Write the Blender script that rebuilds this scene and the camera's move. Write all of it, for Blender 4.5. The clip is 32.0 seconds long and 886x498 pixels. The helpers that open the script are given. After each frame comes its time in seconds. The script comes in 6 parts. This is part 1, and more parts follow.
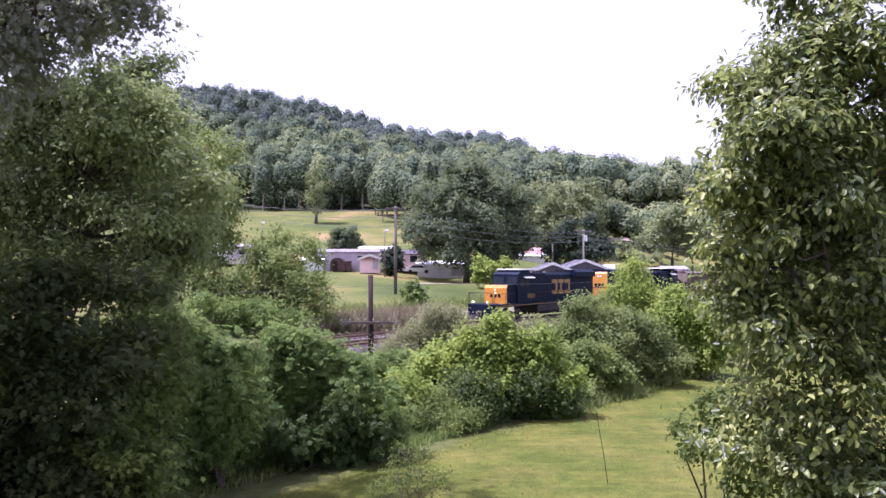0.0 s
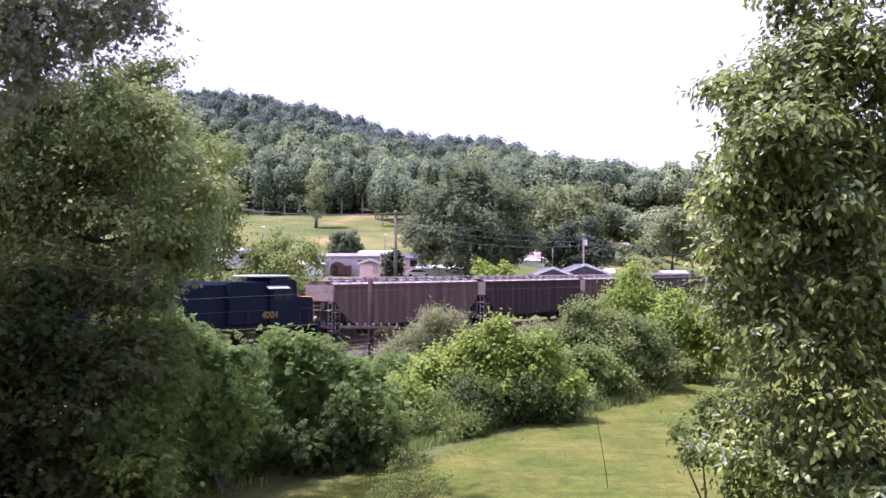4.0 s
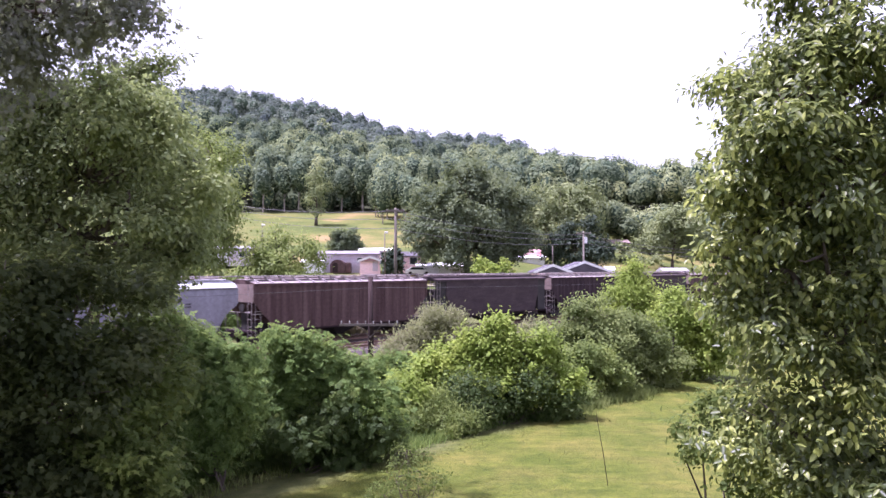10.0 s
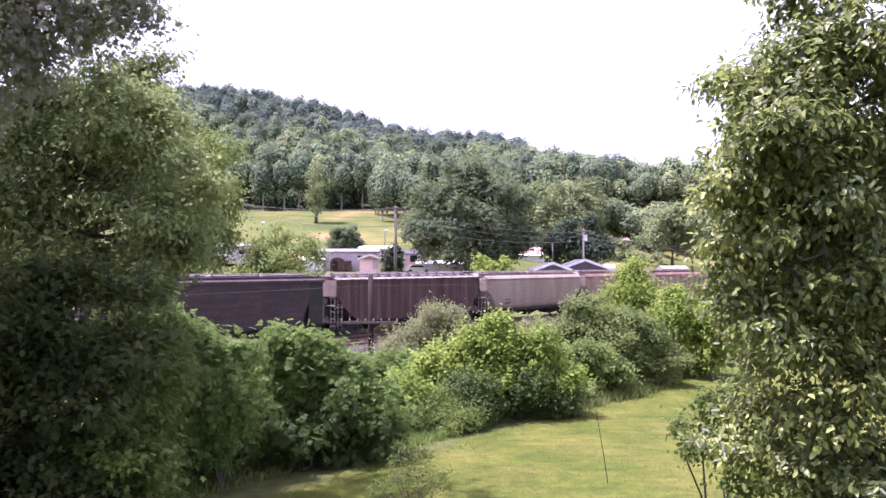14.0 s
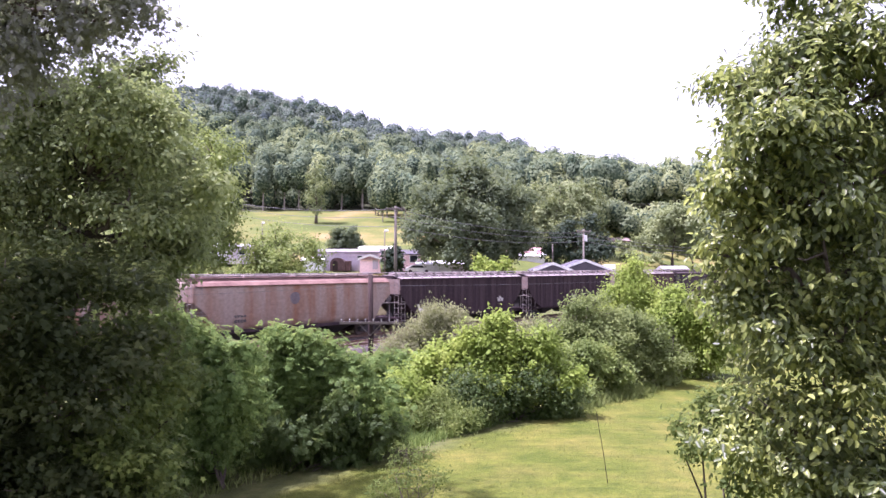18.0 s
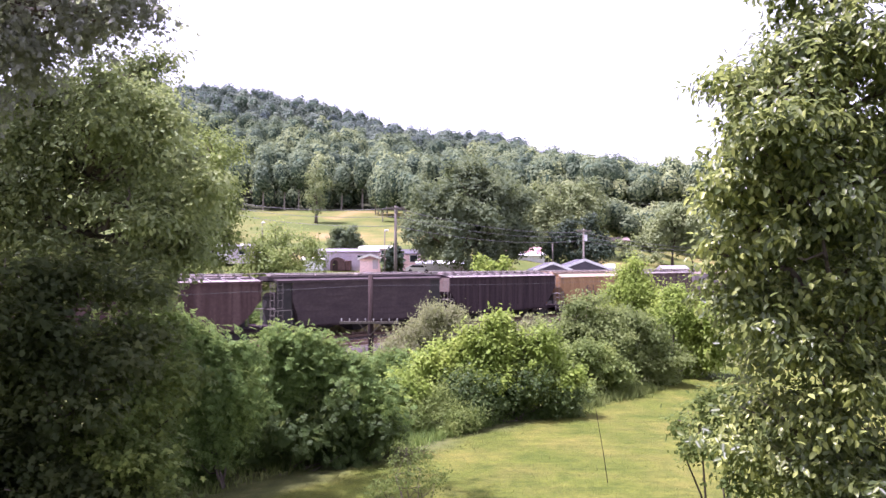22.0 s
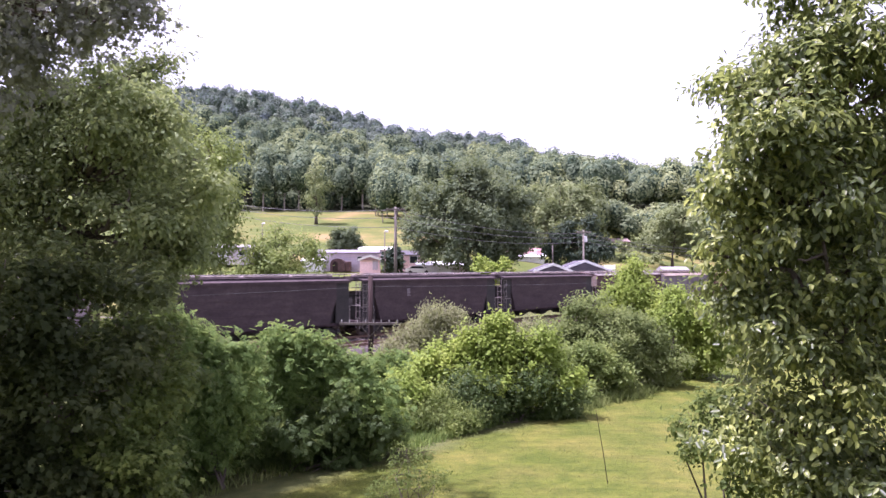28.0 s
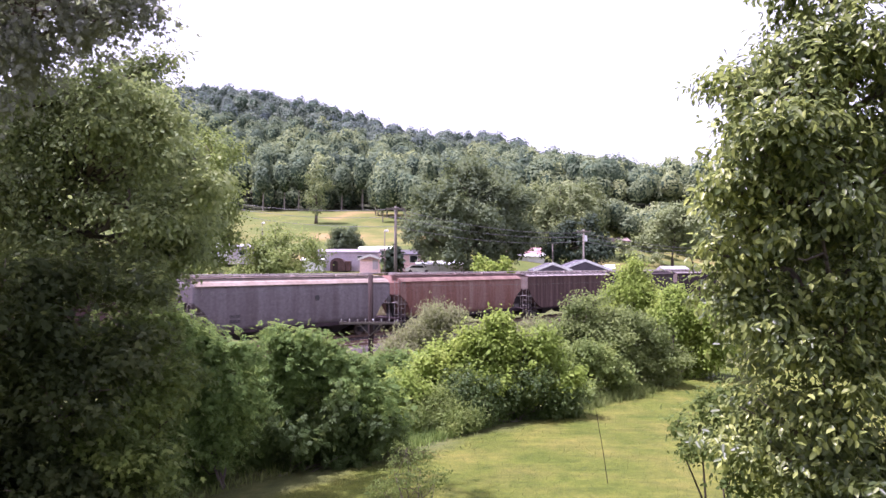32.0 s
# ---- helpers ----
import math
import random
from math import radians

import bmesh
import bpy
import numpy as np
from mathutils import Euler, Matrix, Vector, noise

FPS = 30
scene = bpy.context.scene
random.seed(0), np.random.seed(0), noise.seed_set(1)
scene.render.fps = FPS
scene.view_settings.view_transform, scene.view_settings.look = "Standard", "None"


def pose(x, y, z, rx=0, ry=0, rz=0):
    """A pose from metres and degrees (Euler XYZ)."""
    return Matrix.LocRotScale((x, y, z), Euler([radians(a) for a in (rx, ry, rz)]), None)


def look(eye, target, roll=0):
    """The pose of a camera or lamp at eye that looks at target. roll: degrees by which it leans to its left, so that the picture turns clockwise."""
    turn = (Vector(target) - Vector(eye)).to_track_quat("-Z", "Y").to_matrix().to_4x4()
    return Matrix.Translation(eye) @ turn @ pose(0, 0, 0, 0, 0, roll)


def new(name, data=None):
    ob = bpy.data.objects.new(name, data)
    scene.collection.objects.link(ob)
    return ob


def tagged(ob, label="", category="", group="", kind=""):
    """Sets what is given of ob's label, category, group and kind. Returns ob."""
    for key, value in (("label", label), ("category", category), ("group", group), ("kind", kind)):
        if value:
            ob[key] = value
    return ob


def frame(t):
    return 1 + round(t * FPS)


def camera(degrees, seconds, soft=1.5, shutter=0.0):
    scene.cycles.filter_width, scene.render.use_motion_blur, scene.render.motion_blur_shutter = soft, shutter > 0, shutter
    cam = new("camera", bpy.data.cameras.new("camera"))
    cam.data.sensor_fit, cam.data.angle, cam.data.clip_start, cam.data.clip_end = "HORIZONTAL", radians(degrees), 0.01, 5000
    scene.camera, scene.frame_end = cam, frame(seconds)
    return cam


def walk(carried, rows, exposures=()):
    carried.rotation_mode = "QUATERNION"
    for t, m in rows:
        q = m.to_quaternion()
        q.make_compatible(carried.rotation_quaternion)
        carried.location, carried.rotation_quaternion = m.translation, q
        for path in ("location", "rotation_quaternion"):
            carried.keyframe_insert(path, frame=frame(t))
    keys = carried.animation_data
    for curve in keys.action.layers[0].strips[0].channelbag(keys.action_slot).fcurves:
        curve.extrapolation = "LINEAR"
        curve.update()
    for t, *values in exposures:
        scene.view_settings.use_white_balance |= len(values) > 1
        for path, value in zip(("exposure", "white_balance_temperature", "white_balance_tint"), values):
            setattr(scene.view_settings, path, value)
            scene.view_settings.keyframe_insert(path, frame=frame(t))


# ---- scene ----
from itertools import product

# ---------------------------------------------------------------- camera
cam = camera(61.27, 32.0, soft=1.5, shutter=0.25)


def aim(up):
    """The camera on the raised yard, tilted up by that many degrees."""
    return pose(0, 0, 0, 90 + up, 0, 0)


TILT = [(0, 1.233), (2.4, 1.238), (3.0, 1.31), (3.5, 1.49), (5.5, 1.64), (6.0, 1.70), (7.5, 1.69), (9.0, 1.70), (9.5, 1.62),
        (10.0, 1.38), (10.5, 1.29), (11.0, 1.20), (11.6, 1.235), (13.0, 1.235), (14.5, 1.20), (18.0, 1.233), (21.0, 1.205), (21.5, 1.30),
        (22.0, 1.205), (23.0, 1.25), (24.0, 1.33), (24.5, 1.215), (25.0, 1.29), (27.5, 1.27), (28.0, 1.29), (28.5, 1.20), (29.2, 1.30),
        (30.0, 1.20), (31.0, 1.30), (32.0, 1.245)]
EXPOSURE = [(0, 0.02), (2, 0.09), (6, 0.15), (9, 0.23), (13, 0.33), (17, 0.5), (19, 0.51), (22, 0.46), (24, 0.44), (26, 0.4), (28, 0.3), (32, 0.29)]
walk(cam, [(t, aim(a)) for t, a in TILT], exposures=[(t, 1.2 + e, 5400 + 11 * min(t, 22), 49) for t, e in EXPOSURE])

# ---------------------------------------------------------------- light
SUN_AZ = math.atan2(-0.95, 0.06)
SUN_EL = radians(67)
world = bpy.data.worlds.new("sky")
scene.world = world
world.use_nodes = True
wn = world.node_tree.nodes
sky = wn.new("ShaderNodeTexSky")
sky.sky_type, sky.sun_disc = "NISHITA", False
sky.sun_elevation, sky.sun_rotation = SUN_EL, SUN_AZ
sky.air_density, sky.dust_density, sky.ozone_density, sky.altitude = 1.0, 6.0, 1.0, 200
wn["Background"].inputs["Strength"].default_value = 0.102
veil = wn.new("ShaderNodeMix")                    # thin white haze over the whole sky
veil.data_type = "RGBA"
veil.inputs[0].default_value, veil.inputs[7].default_value = 0.72, (5.9, 6.0, 5.7, 1)
world.node_tree.links.new(sky.outputs[0], veil.inputs[6])
world.node_tree.links.new(veil.outputs[2], wn["Background"].inputs["Color"])
sun = new("sun", bpy.data.lights.new("sun", "SUN"))
sun.data.energy, sun.data.angle, sun.data.color = 5.0, radians(1.0), (1.0, 0.96, 0.90)
sun_dir = Vector((math.sin(SUN_AZ) * math.cos(SUN_EL), math.cos(SUN_AZ) * math.cos(SUN_EL), math.sin(SUN_EL)))
sun.matrix_world = look(sun_dir * 200, (0, 0, 0))

# ---------------------------------------------------------------- plan
THETA = radians(39.88)
ALONG = Vector((math.sin(THETA), math.cos(THETA), 0))      # along the railway, away from the train's head
ACROSS = Vector((-math.cos(THETA), math.sin(THETA), 0))    # across it, away from the yard
RAIL_Z = -5.3
TRACK_FAR, TRACK_NEAR = 42.3, 37.9                          # distance of the two tracks' centre lines
TURN = math.degrees(math.atan2(-ALONG.y, -ALONG.x))         # heading of the train


def on_line(s, d, z=0.0):
    """A place s metres along and d metres across the railway."""
    return Vector((-53.0, 0, 0)) + ALONG * s + ACROSS * (d - 53.0 * math.cos(THETA)) + Vector((0, 0, z))


def ramp(x, xs, ys):
    return np.interp(x, xs, ys)


def ground_z(x, y):
    """Height of the ground: yard, railway cutting, field, hill."""
    x, y = np.asarray(x, float), np.asarray(y, float)
    d = -math.cos(THETA) * x + math.sin(THETA) * y
    s = math.sin(THETA) * x + math.cos(THETA) * y
    near = ramp(d, [-400, -12, 0, 8, 13, 24, 33, 35, 45.2, 47, 60, 80, 95], [-1.4, -1.6, -2.0, -4.6, -5.0, -6.0, -6.1, -5.75, -5.75, -5.6, -4.4, -3.4, -2.6])
    near = np.where(d < 13, np.minimum(-1.6, np.maximum(ramp(y, [-20, 0, 15, 24, 34], [-1.6, -1.7, -5.0, -5.0, -5.1]), -5.1)), near)
    far = ramp(y, [90, 132, 160, 235, 260], [-3.0, -1.0, 3.4, 16.8, 24.0])
    right = ramp(x, [10, 60], [0, 1])
    far = far * (1 - right) + right * ramp(y, [90, 140, 190, 280, 300], [-3.0, -1.0, 2.5, 9.0, 12.0])
    far = far - 1.9 * np.exp(-((x - 1.0) / 9.5) ** 2 - ((y - 130.0) / 15.0) ** 2)
    ridge = ramp(x, [-600, -250, -157, -115, -66, -8, 28, 54, 96, 135, 230, 420, 900], [70, 96, 90, 86.5, 77, 61, 60, 50, 36, 25, 17, 12, 12])
    k = np.clip((y - 235) / 200.0, 0, 1)
    hill = 17.0 + (ridge - 17.0) * (k * k * (3 - 2 * k) * 0.5 + k * 0.5)
    hill = hill - np.clip(y - 440, 0, 500) * 0.12
    far = np.where(y > 235, np.where(ridge > 17, np.maximum(hill, np.minimum(far, 17)), far), far)
    mix = np.clip((d - 52) / 30.0, 0, 1)
    z = near * (1 - mix) + far * mix
    return z + 0.10 * np.sin(x * 0.31 + 1) * np.cos(y * 0.23) * np.clip((d - 48) / 20, 0.25, 1)


def gz(x, y):
    return float(ground_z(x, y))


# ---------------------------------------------------------------- materials
def nodes_of(name):
    m = bpy.data.materials.new(name)
    m.use_nodes = True
    return m, m.node_tree.nodes, m.node_tree.links, m.node_tree.nodes["Principled BSDF"]


def ramp_node(n, stops):
    r = n.new("ShaderNodeValToRGB")
    while len(r.color_ramp.elements) < len(stops):
        r.color_ramp.elements.new(0.5)
    for e, (p, c) in zip(r.color_ramp.elements, stops):
        e.position, e.color = p, (*c, 1)
    return r


def noise_node(n, links, coord, scale, detail=4.0, rough=0.6):
    t = n.new("ShaderNodeTexNoise")
    t.inputs["Scale"].default_value, t.inputs["Detail"].default_value, t.inputs["Roughness"].default_value = scale, detail, rough
    links.new(coord, t.inputs["Vector"])
    return t


def mixed(n, links, a, b, fac, mode="MIX"):
    m = n.new("ShaderNodeMix")
    m.data_type, m.blend_type = "RGBA", mode
    for socket, value in ((m.inputs[0], fac), (m.inputs[6], a), (m.inputs[7], b)):
        if isinstance(value, (tuple, float)):
            socket.default_value = (*value, 1) if isinstance(value, tuple) else value
        else:
            links.new(value, socket)
    return m.outputs[2]


def coat(name, colour, worn, rough=0.6, metal=0.0, scale=1.2, fine=14.0, amount=0.5, streak=1.0, bump=0.02, spec=0.5, edge=0.72):
    """Paint, wood, metal or stone with stains at two scales; streak under 1 draws the stains out downwards."""
    m, n, l, p = nodes_of(name)
    tc = n.new("ShaderNodeTexCoord")
    mp = n.new("ShaderNodeMapping")
    mp.inputs["Scale"].default_value = (1, 1, streak)
    l.new(tc.outputs["Object"], mp.inputs["Vector"])
    a = noise_node(n, l, mp.outputs[0], scale, 6.0)
    b = noise_node(n, l, tc.outputs["Object"], fine, 4.0)
    r = ramp_node(n, [(0.5 - 0.18 * amount - 0.05, (0, 0, 0)), (edge, (1, 1, 1))])
    l.new(a.outputs["Fac"], r.inputs[0])
    c = mixed(n, l, colour, worn, r.outputs[0])
    g = ramp_node(n, [(0.25, (0.72, 0.72, 0.72)), (0.75, (1.18, 1.18, 1.18))])
    l.new(b.outputs["Fac"], g.inputs[0])
    c = mixed(n, l, c, g.outputs[0], 1.0, "MULTIPLY")
    l.new(c, p.inputs["Base Color"])
    p.inputs["Roughness"].default_value, p.inputs["Metallic"].default_value = rough, metal
    p.inputs["Specular IOR Level"].default_value = spec
    bp = n.new("ShaderNodeBump")
    bp.inputs["Strength"].default_value, bp.inputs["Distance"].default_value = 0.5, bump
    l.new(b.outputs["Fac"], bp.inputs["Height"])
    l.new(bp.outputs[0], p.inputs["Normal"])
    return m


def leafage(name, dark, mid, light, gloss=0.45, through_light=0.35, spread=0.35, shine=0.12, speckle=0.2, by_tree=False, tint_mix=0.4):
    """Leaves: each its own green, and broader drifts of tone through the crown; by_tree: each tree has its own green."""
    # Blue is raised in each leaf colour, for haze and reflected sky.
    dark, mid, light = [(r * 1.02, g * 0.98, b * 1.26) for r, g, b in (dark, mid, light)]
    m, n, l, p = nodes_of(name)
    geo = n.new("ShaderNodeNewGeometry")
    tc = n.new("ShaderNodeTexCoord")
    if by_tree:
        drift = n.new("ShaderNodeAttribute")
        drift.attribute_name = "species"
    else:
        drift = noise_node(n, l, tc.outputs["Object"], spread, 3.0)
    add = n.new("ShaderNodeMath")
    add.operation = "MULTIPLY_ADD"
    l.new(geo.outputs["Random Per Island"], add.inputs[0])
    add.inputs[1].default_value = speckle
    half = n.new("ShaderNodeMath")
    half.operation = "MULTIPLY_ADD"
    l.new(drift.outputs["Fac"], half.inputs[0])
    half.inputs[1].default_value, half.inputs[2].default_value = (0.8, 0.1 - speckle / 2) if by_tree else (1.15, -0.05 - speckle / 2)
    l.new(half.outputs[0], add.inputs[2])
    r = ramp_node(n, [(0.05, dark), (0.5, mid), (0.95, light)])
    l.new(add.outputs[0], r.inputs[0])
    l.new(r.outputs[0], p.inputs["Base Color"])
    p.inputs["Roughness"].default_value, p.inputs["Specular IOR Level"].default_value = gloss, shine
    t = n.new("ShaderNodeBsdfTranslucent")
    tint = mixed(n, l, r.outputs[0], (0.38, 0.46, 0.13), tint_mix)
    l.new(tint, t.inputs["Color"])
    mx = n.new("ShaderNodeMixShader")
    mx.inputs[0].default_value = through_light
    l.new(p.outputs[0], mx.inputs[1])
    l.new(t.outputs[0], mx.inputs[2])
    l.new(mx.outputs[0], n["Material Output"].inputs["Surface"])
    return m


def ground_material():
    """Mown lawn, scrub soil, field grass with bare patches, and darker ground under the woods."""
    m, n, l, p = nodes_of("ground_cover")
    tc = n.new("ShaderNodeTexCoord")
    o = tc.outputs["Object"]
    dot = n.new("ShaderNodeVectorMath")
    dot.operation = "DOT_PRODUCT"
    dot.inputs[1].default_value = tuple(ACROSS)
    l.new(o, dot.inputs[0])
    wob = noise_node(n, l, o, 0.35, 4.0)
    d = n.new("ShaderNodeMath")
    d.operation = "MULTIPLY_ADD"
    l.new(wob.outputs["Fac"], d.inputs[0])
    d.inputs[1].default_value = 2.4
    l.new(dot.outputs["Value"], d.inputs[2])

    def band(lo, hi):
        r = n.new("ShaderNodeMapRange")
        r.inputs[1].default_value, r.inputs[2].default_value = lo, hi
        l.new(d.outputs[0], r.inputs[0])
        return r.outputs[0]
    blades = noise_node(n, l, o, 26.0, 5.0, 0.75)
    patch = noise_node(n, l, o, 0.42, 5.0, 0.65)
    mid = noise_node(n, l, o, 2.6, 5.0, 0.7)
    lawn_a = ramp_node(n, [(0.3, (0.055, 0.078, 0.010)), (0.46, (0.086, 0.103, 0.017)), (0.66, (0.133, 0.127, 0.032))])
    l.new(patch.outputs["Fac"], lawn_a.inputs[0])
    lawn_b = ramp_node(n, [(0.3, (0.55, 0.66, 0.5)), (0.7, (1.3, 1.25, 1.15))])
    l.new(mid.outputs["Fac"], lawn_b.inputs[0])
    lawn = mixed(n, l, lawn_a.outputs[0], lawn_b.outputs[0], 0.7, "MULTIPLY")
    lawn_c = ramp_node(n, [(0.34, (0.45, 0.5, 0.45)), (0.66, (1.4, 1.36, 1.2))])
    l.new(blades.outputs["Fac"], lawn_c.inputs[0])
    lawn = mixed(n, l, lawn, lawn_c.outputs[0], 0.8, "MULTIPLY")
    turned = n.new("ShaderNodeMapping")
    turned.inputs["Scale"].default_value = (0.5, 2.2, 1)
    l.new(o, turned.inputs["Vector"])
    mown = noise_node(n, l, turned.outputs[0], 1.3, 5.0, 0.7)
    lawn_d = ramp_node(n, [(0.32, (0.58, 0.64, 0.56)), (0.68, (1.3, 1.24, 1.15))])
    l.new(mown.outputs["Fac"], lawn_d.inputs[0])
    lawn = mixed(n, l, lawn, lawn_d.outputs[0], 0.7, "MULTIPLY")
    soil = ramp_node(n, [(0.3, (0.05, 0.06, 0.02)), (0.6, (0.09, 0.10, 0.03)), (0.8, (0.16, 0.12, 0.07))])
    l.new(mid.outputs["Fac"], soil.inputs[0])
    field_n = noise_node(n, l, o, 0.055, 6.0, 0.62)
    field = ramp_node(n, [(0.3, (0.042, 0.06, 0.014)), (0.46, (0.075, 0.094, 0.022)), (0.58, (0.13, 0.122, 0.037)), (0.7, (0.23, 0.155, 0.078))])
    l.new(field_n.outputs["Fac"], field.inputs[0])
    fieldc = mixed(n, l, field.outputs[0], lawn_b.outputs[0], 0.6, "MULTIPLY")
    c = mixed(n, l, lawn, soil.outputs[0], band(14.2, 15.0))
    c = mixed(n, l, c, fieldc, band(51.0, 57.0))
    sep = n.new("ShaderNodeSeparateXYZ")
    l.new(o, sep.inputs[0])
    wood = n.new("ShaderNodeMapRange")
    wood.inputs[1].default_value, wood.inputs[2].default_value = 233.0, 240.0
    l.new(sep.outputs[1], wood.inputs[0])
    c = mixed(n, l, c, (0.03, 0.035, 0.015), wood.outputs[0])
    l.new(c, p.inputs["Base Color"])
    p.inputs["Roughness"].default_value, p.inputs["Specular IOR Level"].default_value = 0.9, 0.15
    b = n.new("ShaderNodeBump")
    b.inputs["Strength"].default_value, b.inputs["Distance"].default_value = 0.7, 0.05
    l.new(blades.outputs["Fac"], b.inputs["Height"])
    l.new(b.outputs[0], p.inputs["Normal"])
    return m


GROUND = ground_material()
BALLAST = coat("ballast_stone", (0.05, 0.041, 0.039), (0.105, 0.088, 0.082), 0.95, scale=0.7, fine=9.0, bump=0.06, spec=0.2)
RAIL = coat("rail_steel", (0.14, 0.085, 0.06), (0.22, 0.15, 0.11), 0.55, 0.6, fine=20)
TIE = coat("tie_wood", (0.075, 0.055, 0.045), (0.15, 0.12, 0.10), 0.9, fine=8)
BARK = coat("bark", (0.075, 0.06, 0.048), (0.15, 0.125, 0.10), 0.95, scale=3, fine=18, streak=0.25, bump=0.05, spec=0.2)
PALE_BARK = coat("pale_bark", (0.17, 0.15, 0.125), (0.26, 0.235, 0.20), 0.9, scale=3, fine=18, streak=0.3, spec=0.2)
POLE = coat("weathered_pole", (0.11, 0.095, 0.082), (0.17, 0.15, 0.132), 0.9, scale=3, fine=22, streak=0.15, spec=0.2)
DARK_POLE = coat("creosoted_pole", (0.022, 0.014, 0.013), (0.045, 0.03, 0.027), 0.9, scale=3, fine=22, streak=0.15, spec=0.2)
GLASS_PINK = coat("insulator_glass", (0.26, 0.25, 0.24), (0.25, 0.25, 0.24), 0.2, scale=8, fine=30)
WIRE = coat("wire", (0.05, 0.05, 0.05), (0.1, 0.1, 0.1), 0.6)

# paint of the wagons: colour, worn colour
BROWN = coat("brown_wagon_paint", (0.06, 0.037, 0.036), (0.13, 0.088, 0.082), 0.75, scale=2.0, fine=5, streak=0.06, bump=0.006, spec=0.05)
BROWN_DARK = coat("dark_brown_wagon_paint", (0.03, 0.021, 0.025), (0.066, 0.047, 0.05), 0.75, scale=2.0, fine=5, streak=0.06, bump=0.006, spec=0.05)
BROWN_GREY = coat("grey_brown_wagon_paint", (0.054, 0.042, 0.045), (0.08, 0.062, 0.063), 0.8, scale=0.8, fine=5, streak=2.5, bump=0.006, spec=0.05)
BROWN_LIGHT = coat("faded_brown_wagon_paint", (0.08, 0.055, 0.052), (0.145, 0.105, 0.095), 0.8, scale=2.0, fine=5, streak=0.06, bump=0.006, spec=0.05)
GREY_PALE = coat("pale_grey_wagon_paint", (0.25, 0.248, 0.29), (0.175, 0.168, 0.195), 0.6, scale=1.6, fine=5, streak=0.08, bump=0.006, spec=0.05)
GREY_DUSTY = coat("dusty_grey_wagon_paint", (0.175, 0.155, 0.168), (0.105, 0.086, 0.09), 0.75, scale=1.4, fine=5, streak=0.1, bump=0.006, spec=0.05)
RUSTED = coat("rust_streaked_grey_paint", (0.265, 0.212, 0.185), (0.205, 0.1, 0.058), 0.8, scale=0.75, fine=5, streak=0.11, amount=0.3, bump=0.006, spec=0.05, edge=0.68)
RUST_ROOF = coat("rusty_pink_wagon_roof", (0.125, 0.062, 0.05), (0.24, 0.145, 0.115), 0.8, scale=0.9, fine=6)
# Tan wagon's roof, lightened to cream for the sun on its edge.
TAN_ROOF = coat("sunlit_cream_wagon_roof", (0.42, 0.32, 0.23), (0.33, 0.24, 0.17), 0.8, scale=0.9, fine=6)
MAUVE = coat("mauve_grey_wagon_paint", (0.26, 0.22, 0.23), (0.185, 0.15, 0.152), 0.75, scale=0.8, fine=5, streak=0.15, bump=0.006, spec=0.05)
BRACKET = coat("pale_roof_bracket", (0.36, 0.33, 0.32), (0.27, 0.24, 0.235), 0.7)
TAN = coat("tan_wagon_paint", (0.33, 0.205, 0.11), (0.215, 0.118, 0.06), 0.75, scale=1.2, fine=5, streak=0.12, bump=0.006, spec=0.05)
RED_OXIDE = coat("red_oxide_wagon_paint", (0.165, 0.08, 0.064), (0.24, 0.165, 0.145), 0.75, scale=1.6, fine=5, streak=0.08, bump=0.006, spec=0.05)
LILAC = coat("dusty_white_wagon_paint", (0.29, 0.24, 0.205), (0.22, 0.165, 0.132), 0.75, scale=0.8, fine=5, streak=0.2, bump=0.006, spec=0.05)
# Tan, lighter than the ribbed wagons' sides.
END_TAN = coat("tan_end_sheet", (0.22, 0.165, 0.145), (0.15, 0.10, 0.085), 0.85, scale=1.2, fine=8)
# Roof dust, its colour lifted further for the sun along the eaves.
ROOF_LIT_DUST = coat("sunlit_dusty_wagon_roof", (0.2, 0.16, 0.155), (0.31, 0.26, 0.25), 0.85, scale=1.0, fine=7)
STEEL_BLACK = coat("black_running_gear", (0.013, 0.012, 0.012), (0.034, 0.029, 0.026), 0.8, fine=10)
WHEEL_STEEL = coat("wheel_steel", (0.06, 0.045, 0.038), (0.12, 0.09, 0.075), 0.6, 0.5, fine=10)
LADDER = coat("ladder_steel", (0.17, 0.145, 0.14), (0.27, 0.235, 0.22), 0.7, 0.2, fine=10)
BLUE = coat("dark_blue_engine_paint", (0.005, 0.0095, 0.022), (0.0095, 0.0145, 0.03), 0.55, scale=0.8, fine=6, streak=0.4, bump=0.004, spec=0.08)
YELLOW = coat("orange_yellow_engine_paint", (0.6, 0.25, 0.022), (0.5, 0.2, 0.03), 0.45, scale=0.8, fine=6, bump=0.004)
GOLD = coat("gold_marking", (0.27, 0.165, 0.038), (0.2, 0.12, 0.032), 0.6, fine=6)
MARK_DARK = coat("dark_marking", (0.03, 0.03, 0.035), (0.07, 0.06, 0.06), 0.7)
MARK_PALE = coat("pale_marking", (0.5, 0.48, 0.46), (0.4, 0.38, 0.36), 0.7)
WHITE_ROOF = coat("pale_grey_painted_roof", (0.5, 0.51, 0.53), (0.4, 0.4, 0.42), 0.5)
GLASS = coat("dark_window_glass", (0.02, 0.025, 0.03), (0.03, 0.035, 0.04), 0.3, bump=0.0, spec=0.05)
